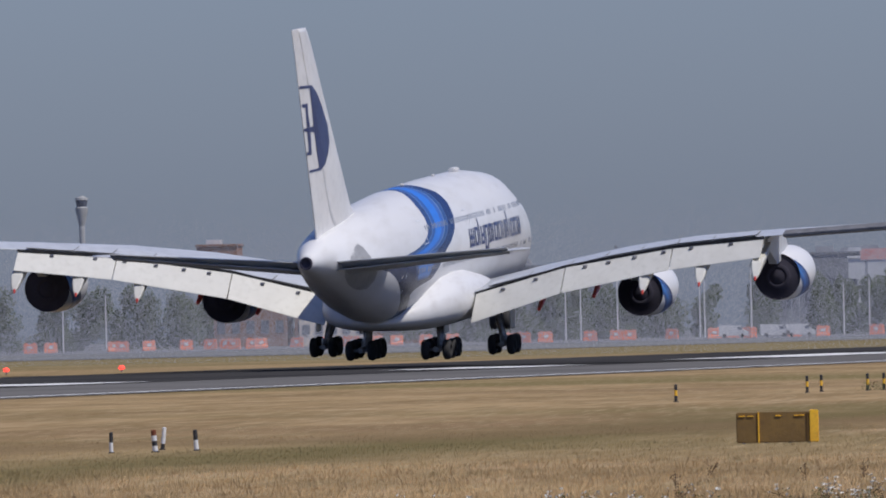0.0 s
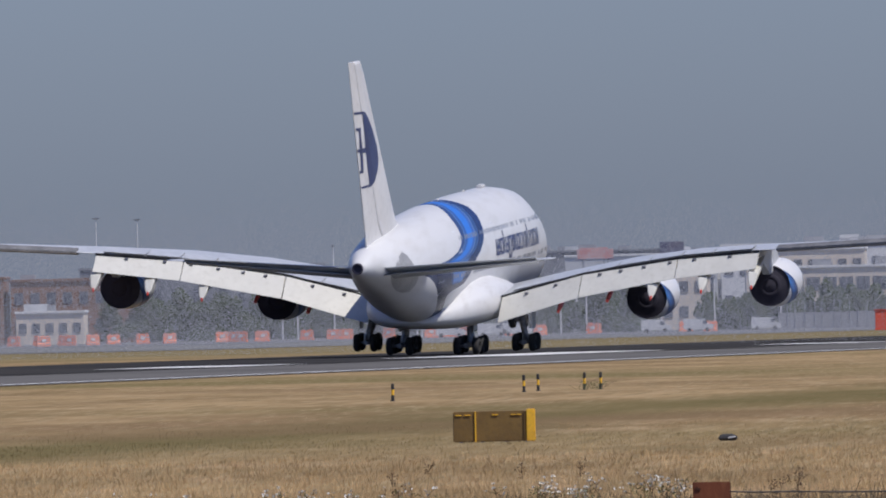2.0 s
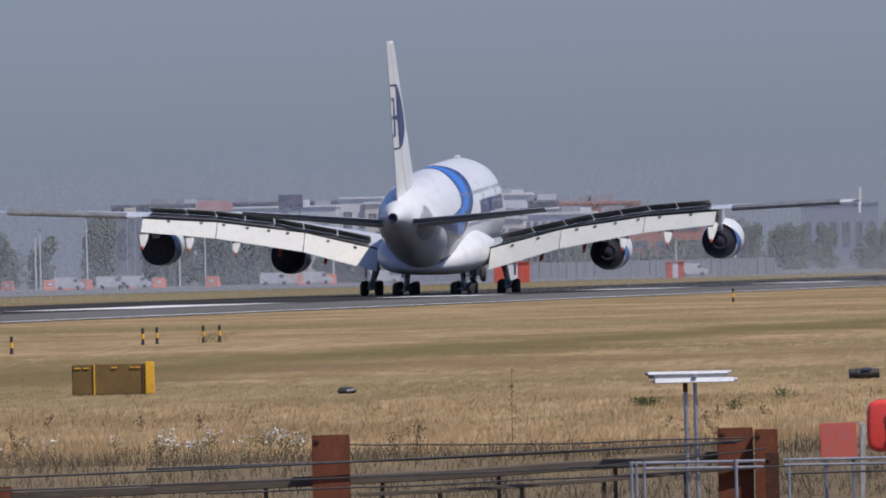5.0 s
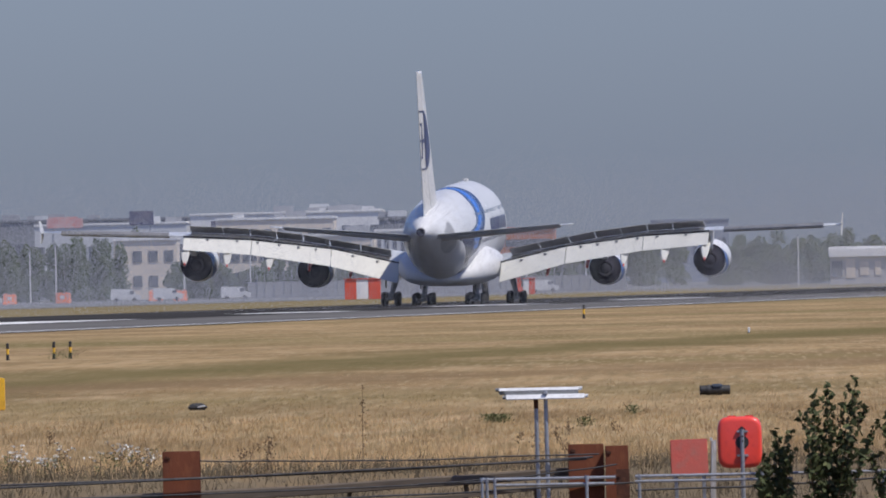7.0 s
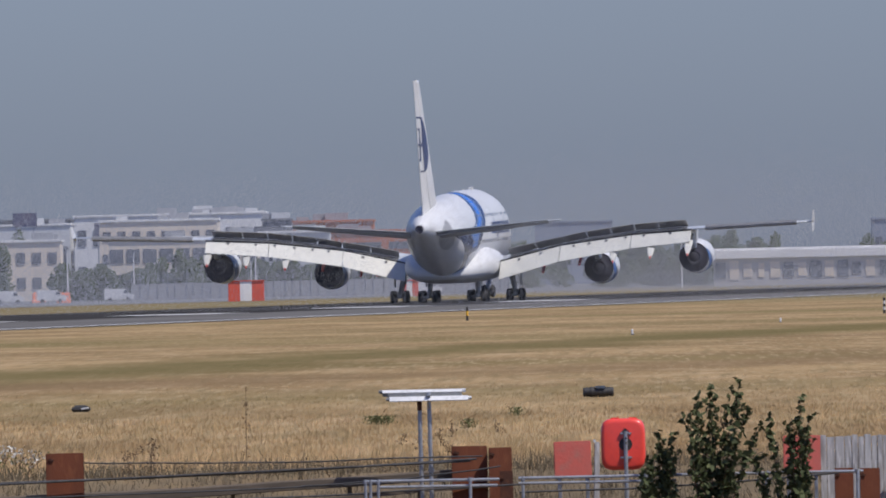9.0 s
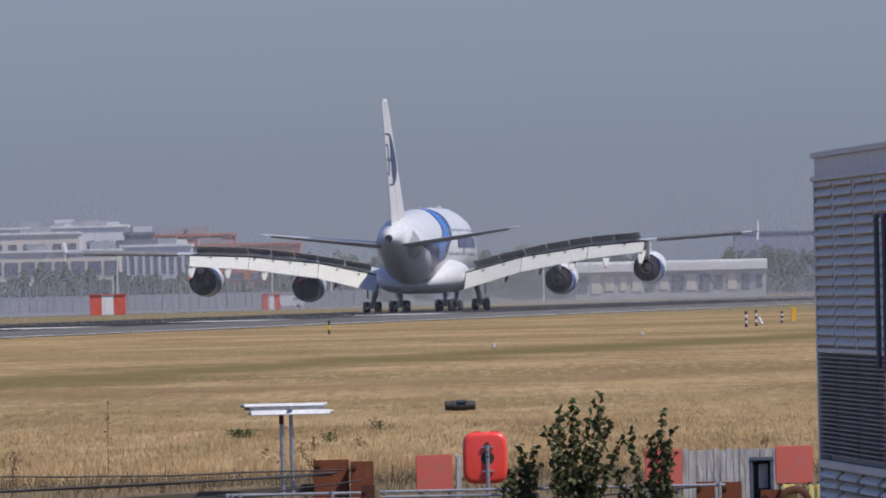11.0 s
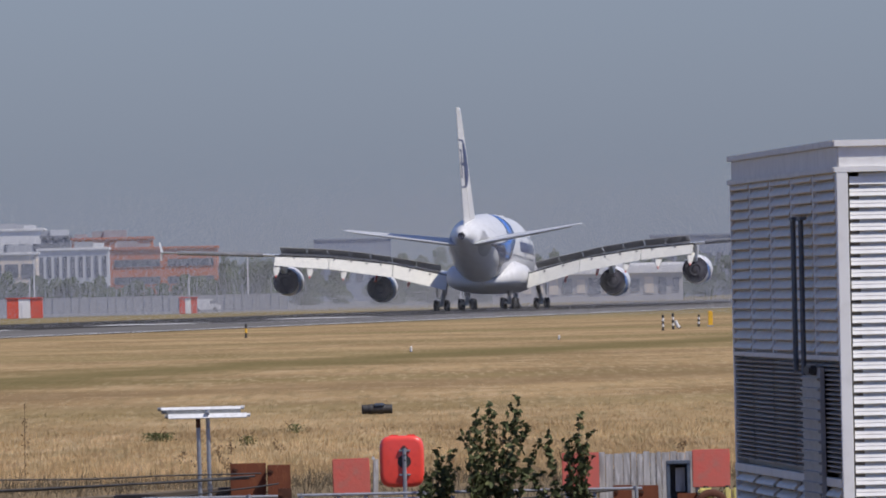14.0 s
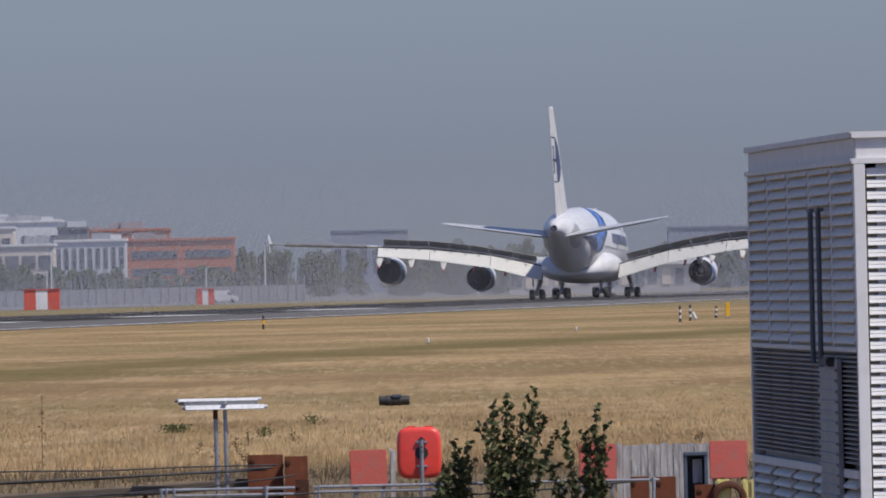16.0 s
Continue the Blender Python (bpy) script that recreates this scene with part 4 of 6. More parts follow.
far_block(-228.0, -216.0, 2740.0, 5.6, 10, 'cream single-storey building by the taxiway', M_CREAM, 1, 5)
billboard(-132.9, -127.9, 3200, 15.0, 17.9, M_NAVYBOARD, 'dark blue roadside billboard on legs')
billboard(-114.3, -109.1, 3150, 12.4, 15.3, M_NAVYBOARD, 'dark billboard on legs')
billboard(-152.3, -144.7, 3250, 14.9, 16.9, M_REDWHITE, 'red and white signboard on legs')
billboard(-163.9, -157.5, 3500, 16.1, 18.0, M_REDWHITE, 'pale red rooftop signboard')
billboard(-156.5, -150.3, 3350, 16.0, 17.7, M_REDWHITE, 'pale red signboard on legs')
billboard(-169.9, -167.4, 3300, 14.2, 16.4, M_CREAM, 'pale billboard on legs')
for k, (x0, x1, y, top, n) in enumerate(((-287, -248, 2750, 13.1, 9), (-265, -238, 2900, 11.0, 6), (-192, -158, 2800, 11.2, 8), (-137, -119, 2750, 12.1, 6), (-88, -77, 2700, 9.3, 4), (-146, -143, 2750, 15.2, 1), (-162, -156, 3000, 16.3, 2), (-197, -166, 2800, 10.3, 8), (-133, -116, 2700, 10.8, 6), (-104, -85, 2650, 7.0, 6), (-81, -63, 2700, 7.9, 6), (-66, -36, 2650, 6.5, 9), (-37, -34, 2620, 9.8, 2), (-42, -29, 3300, 12.2, 3), (-11, 20, 3400, 12.5, 7), (-12, 6, 3000, 9.2, 5), (13, 24, 2900, 11.5, 4), (39, 60, 3100, 11.2, 5), (-32, -20, 3300, 12.6, 3), (5, 21, 3000, 10.1, 4), (-82, -71, 3500, 17.5, 3), (-83, -74, 3600, 18.1, 2), (-137, -131, 3300, 17.5, 2), (-134, -115, 2750, 11.5, 6), (-100, -56, 2750, 5.0, 8), (-216, -194, 2790, 10.0, 7), (-214, -190, 3200, 12.5, 6))):
    treeline(x0, x1, y, top, n, k)
BARRIERS = (-251.7, -250.6, -241.9, -235.6, -233.3, -231.3, -224.4, -223.1, -216.9, -215.3, -213.3, -211.5, -207.5, -202, -200.4, -197.9, -196.8, -194.8, -188.6, -181.8, -176.8, -175.2, -172.4, -169.9, -167.7, -165.5, -160.6, -159.4, -154.1, -149.6, -144.2, -140, -138.8, -135, -133.8, -127, -122.4, -117, -114.6, -100.4, -94.8)
MASTS = ((-233.7, 3000, 24.1), (-225.7, 3000, 23.7), (-261.1, 2650, 13.9), (-253.7, 2650, 9.9), (-174.8, 2650, 11.5), (-172.2, 2650, 10.9), (-151.8, 2650, 9.5), (-143.0, 2650, 12.2), (-127.2, 2650, 8.9), (-122.8, 2650, 9.8), (-165.9, 2650, 16.0), (-151.0, 2650, 10.4), (-99.0, 2600, 9.0), (-87.9, 2600, 8.2), (-67.5, 2600, 9.7), (-41.6, 2600, 6.3), (-69.6, 2650, 6.6), (-35.4, 2900, 10.7), (4.1, 2800, 9.1))
VANS = (-128.5, -124.5, -102.6, -95.9, -85.2, -36.6, -135.1)


def build_barriers():
    first = thing("traffic_barrier", "orange-red plastic traffic barrier beside the taxiway", "barrier", pose(BARRIERS[0], 2500, 0.05), "row of taxiway barriers")
    bm = bm_()
    loft(bm, [[Vector((x * k, yy * k2, z)) for x, yy in ((-1.1, -0.3), (1.1, -0.3), (1.1, 0.3), (-1.1, 0.3))] for z, k, k2 in ((0, 1, 1.1), (0.35, 1, 1.0), (0.6, 0.98, 0.6), (1.5, 0.96, 0.45), (1.6, 0.9, 0.3))])
    body = part("shell", bm, M_BARRIER, first)
    for x in (-0.6, 0.6):
        bm = bm_()
        box(bm, (x, 0, 1.66), (0.3, 0.16, 0.14), None, 0.03)
        part("lifting_lug", bm, M_BARRIER, body)
    bm = bm_()
    box(bm, (0, -0.27, 0.95), (0.7, 0.06, 0.5), None, 0.02)
    part("white_panel", bm, M_FARWHITE, first, "white reflective panel")
    rng = random.Random(5)
    for x in BARRIERS[1:]:
        copy_thing(first, pose(x, 2500 + rng.uniform(-40, 60), 0.05, 0, 0, rng.uniform(-25, 25)))


build_barriers()


def build_masts():
    for x, y, z in MASTS:
        m = thing("light_mast", "slim pale steel lighting mast with a lamp head", "lamp post", pose(x, y, 0), "apron lighting masts")
        tube_bm = tube(bm_(), (0, 0, 0), (0, 0, z - 0.3), 0.15, 0.09, 8)
        part("pole", tube_bm, M_FARWHITE, m)
        bm = bm_()
        box(bm, (0, 0, z - 0.15), (1.3 if z > 20 else 0.6, 0.6, 0.28), None, 0.06)
        part("lamp_head", bm, M_SLATE, m)


build_masts()


def build_boundary_fence(x0, x1, y, step):
    """A solid grey lower screen with tall slim posts and two wires."""
    f = thing("boundary_fence", "grey airfield boundary fence with tall slim pale posts", "fence", pose(x0, y, 0))
    n = int((x1 - x0) / step)
    rng = random.Random(12)
    post = tube(bm_(), (0, 0, 0), (0, 0, 5.1), 0.06, 0.05, 6)
    first = part("post", post, M_GALV, f)
    for k in range(1, n + 1):
        p = first.copy()
        scene.collection.objects.link(p)
        p.location, p.rotation_euler = (k * step + rng.uniform(-0.25, 0.25), 0, -rng.uniform(0, 0.9)), (0, rng.uniform(-0.02, 0.02), 0)
    w = n * step / 6
    for k in range(6):
        part("screen_panel", box(bm_(), ((k + 0.5) * w, 0.15, 1.35), (w - 0.06, 0.08, 2.7), None, 0.02), M_FENCEGREY, f)
    for z in (3.4, 4.2):
        part("wire", tube(bm_(), (0, -0.08, z), (n * step, -0.08, z), 0.02, 0.02, 5), M_GALV, f)


M_FENCEGREY = surface("weathered_fence_sheet", (0.30, 0.30, 0.31), (0.25, 0.25, 0.26), 0.15, (0.34, 0.33, 0.33), 0.6, 0.8)
build_boundary_fence(-88.0, -24.0, 2590, 1.5)


def build_van(x):
    v = thing("van", "white airport van parked by the taxiway", "van", pose(x, 2450, 0.05), "parked airport vans")
    bm = bm_()
    loft(bm, [[Vector((px, yy, pz)) for px, pz in ((-2.3, 0.35), (2.3, 0.35), (2.35, 1.0), (1.6, 1.25), (1.0, 2.0), (-2.3, 2.05))] for yy in (-0.9, 0.9)])
    body = part("body", bm, M_FARWHITE, v)
    bm = bm_()
    box(bm, (1.05, -0.91, 1.5), (0.7, 0.06, 0.5), None, 0.02)
    part("window", bm, M_GLASS, body)
    for px in (-1.4, 1.4):
        bm = bm_()
        tube(bm, (px, -0.95, 0.33), (px, -0.7, 0.33), 0.33, 0.33, 14)
        part("wheel", bm, M_TYRE, v)


for x in VANS:
    build_van(x)


def build_tower():
    x, y, t = -388.6, 4000, 39.0
    c = thing("control_tower", "tall grey concrete control tower with flared glazed cab", "tower", pose(x, y, 0))
    bm = bm_()
    lathe(bm, [(0, 1.1), (t - 9, 0.75), (t - 6.5, 0.75)], Matrix.Rotation(radians(-90), 4, "Y"), 16, (True, True))
    part("shaft", bm, M_CONC, c, "", True)
    bm = bm_()
    lathe(bm, [(t - 8, 0.75), (t - 4.5, 1.5), (t - 3.2, 1.65), (t - 2.9, 1.3)], Matrix.Rotation(radians(-90), 4, "Y"), 16, (True, True))
    part("cab_base", bm, M_CONC, c)
    bm = bm_()
    lathe(bm, [(t - 2.9, 1.3), (t - 1.2, 1.55)], Matrix.Rotation(radians(-90), 4, "Y"), 16, (True, True))
    part("cab_glazing", bm, M_GLASS, c)
    bm = bm_()
    lathe(bm, [(t - 1.2, 1.7), (t - 0.6, 1.6), (t - 0.2, 0.6)], Matrix.Rotation(radians(-90), 4, "Y"), 16, (True, True))
    part("cab_roof", bm, M_CONC, c)


build_tower()


def build_hut(x, y, w, h, label, small=False):
    c = thing("equipment_hut", label, "hut", pose(x, y, 0.02))
    for i, (a, mt) in enumerate(((-0.5, M_REDHUT), (-0.17, M_SHEDROOF), (0.17, M_REDHUT))):
        bm = bm_()
        box(bm, (w * (a + 0.167), 0, h / 2), (w / 3, 2.6 + (0.02 if i == 1 else 0), h), None, 0.04)
        part("wall_panel", bm, mt, c, "white wall panel" if i == 1 else "red wall panel")
    bm = bm_()
    box(bm, (0, 0, h + 0.06), (w + 0.3, 2.9, 0.14), None, 0.04)
    part("roof", bm, M_REDHUT, c)
    bm = bm_()
    box(bm, (0, -1.33, h * 0.42), (w * 0.16, 0.06, h * 0.8), None, 0.02)
    part("door", bm, M_SHEDROOF, c)


M_REDHUT = surface("red_hut_paint", (0.72, 0.10, 0.05), (0.62, 0.09, 0.05), 0.6, (0.5, 0.08, 0.05), 2, 0.6)
build_hut(-57.2, 2150, 4.9, 2.75, "red and white banded equipment hut beyond the runway")
build_hut(-37.0, 2300, 2.6, 2.3, "small red and white equipment hut on the far grass")


# ---------------------------------------------------------------- airfield furniture
M_BLACK = surface("black_plastic", (0.02, 0.02, 0.022), (0.035, 0.033, 0.03), 3, (0.06, 0.055, 0.05), 12, 0.6)
M_YELLOW = surface("yellow_paint", (0.85, 0.50, 0.03), (0.75, 0.42, 0.03), 3, (0.6, 0.33, 0.04), 12, 0.5)
M_SIGNFACE = surface("ochre_sign_face", (0.20, 0.12, 0.03), (0.165, 0.098, 0.026), 2.5, (0.14, 0.085, 0.025), 8, 0.6)
M_WHITEPOST = surface("white_post_paint", (0.72, 0.72, 0.70), (0.6, 0.6, 0.58), 3, (0.45, 0.44, 0.42), 14, 0.6)
M_RUST = surface("rusted_steel", (0.19, 0.055, 0.022), (0.13, 0.04, 0.018), 2.2, (0.26, 0.09, 0.035), 9, 0.85, 0.1, 0.5, 30, 0.01, 0, (1, 1, 0.4))
M_RUSTDARK = surface("dark_rusted_steel", (0.10, 0.035, 0.018), (0.07, 0.028, 0.016), 3, (0.15, 0.055, 0.025), 11, 0.9, 0.1, 0.5, 30, 0.01)
M_REDBOARD = surface("faded_red_panel", (0.72, 0.14, 0.10), (0.64, 0.16, 0.12), 2.0, (0.52, 0.2, 0.15), 6, 0.7, 0, 0.2, 20)
M_LIFERED = surface("bright_red_plastic", (0.88, 0.07, 0.045), (0.84, 0.075, 0.05), 3, (0.76, 0.06, 0.045), 12, 0.35, 0, 0.05, 20, 0.01, 0.3)
M_OLDWOOD = surface("weathered_grey_board", (0.52, 0.50, 0.47), (0.30, 0.28, 0.26), 3, (0.74, 0.73, 0.71), 9, 0.9, 0, 0.5, 30, 0.01, 0, (3, 1, 0.4))
M_DARKTIMBER = surface("dark_tarred_timber", (0.085, 0.066, 0.05), (0.12, 0.095, 0.07), 1.5, (0.16, 0.125, 0.09), 9, 0.9, 0, 0.4, 20, 0.01, 0, (0.3, 1, 2))
M_LAMPWHITE = surface("white_lamp_housing", (0.74, 0.74, 0.73), (0.64, 0.64, 0.63), 3, (0.5, 0.5, 0.49), 12, 0.35)
M_DIFFUSER = surface("grey_lamp_diffuser", (0.20, 0.205, 0.2), (0.26, 0.265, 0.26), 4, (0.16, 0.16, 0.16), 12, 0.25)
M_CABLE = surface("grey_cable", (0.045, 0.043, 0.042), (0.07, 0.068, 0.066), 4, (0.10, 0.10, 0.10), 15, 0.8)
M_BLUESTEEL = surface("blue_grey_steel", (0.10, 0.13, 0.17), (0.14, 0.17, 0.21), 3, (0.08, 0.09, 0.11), 10, 0.5, 0.3)
M_PALEYELLOW = surface("pale_yellow_plastic", (0.75, 0.66, 0.22), (0.66, 0.57, 0.2), 4, (0.5, 0.43, 0.2), 12, 0.5)


def glow(name, colour, strength):
    m, ns, ls, bs = nodes_of(name)
    bs.inputs["Base Color"].default_value = (*colour, 1)
    bs.inputs["Emission Color"].default_value = (*colour, 1)
    bs.inputs["Emission Strength"].default_value = strength
    return m


M_REDLAMP = glow("lit_red_lamp", (1.0, 0.06, 0.04), 2.0)


def banded_post(x, y, h, bands, label, r=0.055, lean=0.0, group="airfield marker posts"):
    """A round marker post of coloured bands on a foot plate."""
    p = thing("marker_post", label, "post", pose(x, y, ground_z(y), 0, lean), group)
    bm = bm_()
    tube(bm, (0, 0, -0.02), (0, 0, 0.03), r * 1.7, r * 1.6, 12)
    part("foot", bm, M_BLACK, p)
    n = len(bands)
    for i, mt in enumerate(bands):
        bm = bm_()
        tube(bm, (0, 0, 0.03 + (h - 0.03) * i / n), (0, 0, 0.03 + (h - 0.03) * (i + 1) / n), r, r, 12)
        part("band", bm, mt, p)
    bm = bm_()
    tube(bm, (0, 0, h), (0, 0, h + 0.02), r * 1.05, r * 0.6, 12)
    part("cap", bm, bands[-1], p)


YB = "black and yellow banded marker post on the grass"
for x, y, h in ((-31.95, 541.9, 0.60), (-29.38, 582.0, 0.62), (-29.16, 588.3, 0.62), (-27.43, 588.9, 0.64), (-26.88, 590.4, 0.64)):
    banded_post(x, y, h, (M_BLACK, M_BLACK, M_YELLOW, M_YELLOW, M_BLACK, M_BLACK), YB)
banded_post(-12.0, 967.2, 0.85, (M_BLACK, M_YELLOW, M_BLACK), YB, 0.07)
for x, y, h, l in ((13.32, 923.0, 0.92, 0), (14.2, 941.4, 0.95, 0), (16.57, 990.7, 0.75, 2)):
    banded_post(x, y, h, (M_BLACK, M_WHITEPOST, M_BLACK, M_WHITEPOST, M_BLACK), "black and white banded marker post on the far grass", 0.07, l)
banded_post(14.88, 962.7, 0.5, (M_WHITEPOST, M_WHITEPOST), "short leaning white marker post", 0.1, -25)
WB = "white marker post with a dark top, standing in dry grass"
banded_post(-38.43, 402.1, 0.53, (M_WHITEPOST, M_WHITEPOST, M_BLACK, M_BLACK), WB, 0.05, 0)
banded_post(-37.32, 402.5, 0.57, (M_WHITEPOST, M_BLACK, M_WHITEPOST, M_RUST), "white marker post with rusty bands, leaning", 0.07, -4)
banded_post(-37.65, 408.1, 0.58, (M_BLACK, M_WHITEPOST, M_WHITEPOST, M_WHITEPOST), WB, 0.055, 6)
banded_post(-36.42, 404.5, 0.53, (M_WHITEPOST, M_WHITEPOST, M_BLACK, M_BLACK), WB, 0.06, -4)
for x, y, h in ((-1.25, 688.2, 0.22), (6.23, 806.1, 0.2)):
    banded_post(x, y, h, (M_WHITEPOST, M_WHITEPOST), "low white ground marker", 0.05)


def build_taxi_sign():
    """Low ochre guidance sign seen from its back, with a yellow end box."""
    s = thing("taxiway_sign", "low ochre airfield guidance sign with bright yellow end", "sign", pose(-20.49, 390.8, ground_z(390.8), 0, 0, 1.5))
    w, h = 2.06, 0.76
    bm = bm_()
    box(bm, (-0.12, 0, 0.02 + h / 2), (w - 0.22, 0.34, h), None, 0.02)
    body = part("cabinet", bm, M_SIGNFACE, s)
    bm = bm_()
    box(bm, (w / 2 - 0.115, -0.02, 0.02 + h / 2 + 0.02), (0.225, 0.42, h + 0.05), None, 0.02)
    part("end_box", bm, M_YELLOW, s, "bright yellow end box")
    for x in (-0.48, 0.78 - 0.02):
        bm = bm_()
        box(bm, (x, -0.185, 0.02 + h / 2), (0.04 if x < 0 else 0.03, 0.05, h + 0.02), None, 0.008)
        part("rib", bm, M_YELLOW if x < 0 else M_SIGNFACE, body)
    for x in (-0.9, -0.68, 0.02, 0.5, 0.6):
        bm = bm_()
        box(bm, (x, -0.18, h - 0.07), (0.16, 0.04, 0.03), None, 0.006)
        part("vent", bm, M_YELLOW, body)
    for x in (-0.85, -0.3, 0.3, 0.8):
        bm = bm_()
        box(bm, (x, 0, -0.04), (0.09, 0.3, 0.12), None, 0.01)
        part("foot", bm, M_METAL, s)


build_taxi_sign()


def build_far_sign():
    s = thing("sign_post", "narrow upright yellow sign on far grass", "sign", pose(17.22, 984.5, 0))
    box_bm = box(bm_(), (0, 0, 0.52), (0.28, 0.24, 0.92), None, 0.03)
    part("panel", box_bm, M_YELLOW, s)
    part("base", box(bm_(), (0, 0, 0.04), (0.4, 0.4, 0.1), None, 0.02), M_CONC, s)


build_far_sign()


def build_duct():
    """Dark roll of corrugated duct lying in the grass."""
    d = thing("corrugated_duct", "short black corrugated duct lying on dry grass", "pipe", pose(-1.59, 389.1, ground_z(389.1), 0, 0, 4))
    prof = []
    for i in range(25):
        x = -0.38 + 0.76 * i / 24
        prof.append((x, 0.115 + (0.012 if i % 2 else -0.008) + (0.012 if 5 < i < 18 else 0)))
    bm = bm_()
    lathe(bm, [(-0.38, 0.08)] + prof + [(0.38, 0.08), (0.3, 0.05)], Matrix.Translation((0, 0, 0.14)), 22, (True, True))
    part("pipe", bm, M_BLACK, d, "", True)
    bm = bm_()
    box(bm, (0.05, -0.06, 0.25), (0.28, 0.2, 0.08), None, 0.03)
    part("strap", bm, M_BLUESTEEL, d)


build_duct()


def build_lamp_low(x, y):
    d = thing("ground_light", "low dark ground light with pale top on grass", "light", pose(x, y, ground_z(y)))
    part("base", tube(bm_(), (0, 0, 0), (0, 0, 0.1), 0.05, 0.04), M_BLACK, d)
    bm = bm_()
    loft(bm, [[Vector((a * k, b * k, z)) for a, b in ((-0.22, -0.1), (0.26, -0.1), (0.26, 0.1), (-0.22, 0.1))] for z, k in ((0.0, 0.75), (0.06, 1.0), (0.12, 0.85), (0.17, 0.45))])
    part("head", bm, M_BLACK, d)
    part("lens", box(bm_(), (0.12, -0.095, 0.085), (0.2, 0.05, 0.045), Matrix.Rotation(radians(-8), 4, "Y"), 0.01), M_WHITEPOST, d)


build_lamp_low(-14.31, 382.0)
for x, y in ((-116.98, 1143.6), (-107.3, 1132.0)):
    d = thing("runway_light", "lit red airfield lamp on a short stem", "light", pose(x, y, 0), "red airfield lamps")
    part("stem", tube(bm_(), (0, 0, 0), (0, 0, 0.22), 0.06, 0.05), M_METAL, d)
    bm = bm_()
    lathe(bm, [(0.2, 0.16), (0.28, 0.24), (0.42, 0.22), (0.5, 0.05)], Matrix.Rotation(radians(-90), 4, "Y"), 14, (True, True))
    part("lens", bm, M_REDLAMP, d, "glowing red lens")

# ---------------------------------------------------------------- near bank: fence, posts, bushes
NY = 258.0
BED = ground_z(NY)


def h_pile(x0, x1, top, y, depth=0.3, label="rusty steel channel pile standing in the bank", mat=None, cat="steel post"):
    """A rolled steel pile: two flanges and a web, with a burnt top edge."""
    mat = mat or M_RUST
    p = thing("steel_pile", label, cat, pose((x0 + x1) / 2, y, BED - 0.1), "rusty piles along the bank")
    w, h = x1 - x0, top - BED + 0.1
    bm = bm_()
    box(bm, (0, -depth / 2, h / 2), (w, 0.03, h), None, 0.006)
    part("front_flange", bm, mat, p)
    bm = bm_()
    box(bm, (0, depth / 2, h / 2 - 0.01), (w, 0.03, h - 0.02), None, 0.006)
    part("rear_flange", bm, M_RUSTDARK, p)
    bm = bm_()
    box(bm, (-w * 0.42, 0, h / 2), (0.03, depth - 0.03, h - 0.02))
    part("web", bm, M_RUSTDARK, p)
    bm = bm_()
    box(bm, (-w * 0.36, -depth / 2 - 0.022, h - 0.11), (0.09, 0.03, 0.05), Matrix.Rotation(0.3, 4, "Y"), 0.008)
    part("cleat", bm, M_RUSTDARK, p)


h_pile(-10.25, -9.63, -0.045, NY)
h_pile(-3.52, -2.93, -0.08, NY + 0.5)
h_pile(-2.90, -2.52, -0.115, NY + 0.3, 0.24, "narrow rusty steel pile beside a wider one")
h_pile(-2.72, -2.5, -0.50, NY - 0.4, 0.2, "low rusty steel pile end", M_RUSTDARK)
for a, b, t in ((2.83, 3.14, -0.575), (3.25, 3.58, -0.585), (3.89, 4.5, -0.73)):
    h_pile(a, b, t, NY - 0.3)
h_pile(-15.9, -15.25, -0.78, NY - 0.2)


def build_strip_light():
    s = thing("strip_light", "white twin-tube strip light on two galvanised posts", "outdoor light", pose(-3.92, NY, BED))
    z = 0.78 - BED
    for dy, dz, hh, x0, x1, nm in ((-0.09, -0.055, 0.042, -0.60, 0.70, "front_housing"), (0.07, 0.072, 0.026, -0.72, 0.60, "rear_housing")):
        bm = bm_()
        loft(bm, [[Vector((x, dy + a, z + dz + b * hh)) for a, b in ((-0.09, -1), (0.09, -1), (0.10, 0.2), (0.06, 1), (-0.03, 1), (-0.10, -0.7))] for x in (x0, x0 + 0.02, x1 - 0.02, x1)])
        hs = part(nm, bm, M_LAMPWHITE, s)
        for x in (x0 - 0.03, x1 + 0.03):
            part("end_cap", tube(bm_(), (x - 0.03, dy, z + dz), (x + 0.03, dy, z + dz), 0.03, 0.034, 10), M_DIFFUSER if x < 0 else M_LAMPWHITE, hs)
    part("diffuser", box(bm_(), (-0.02, 0.03, z + 0.012), (1.24, 0.12, 0.085), None, 0.01), M_DIFFUSER, s, "grey diffuser between white rails")
    part("gear_tray", box(bm_(), (-0.62, 0.1, z + 0.02), (0.2, 0.12, 0.06), None, 0.01), M_DIFFUSER, s)
    for x, top in ((-0.11, z - 0.05), (0.05, z + 0.04)):
        bm = bm_()
        tube(bm, (x + 0.02, -0.02, 0), (x, -0.02, top), 0.034, 0.034, 12)
        post = part("post", bm, M_GALV, s)
        if x < 0:
            part("sleeve", tube(bm_(), (x + 0.003, -0.02, top - 0.2), (x, -0.02, top - 0.01), 0.039, 0.039, 12), M_RUSTDARK, post)
        else:
            part("clamp", box(bm_(), (x + 0.015, -0.03, top - 1.28), (0.09, 0.1, 0.1), None, 0.015), M_METAL, post)
            part("bracket", box(bm_(), (x, -0.03, z), (0.08, 0.34, 0.03), None, 0.006), M_GALV, post)


build_strip_light()


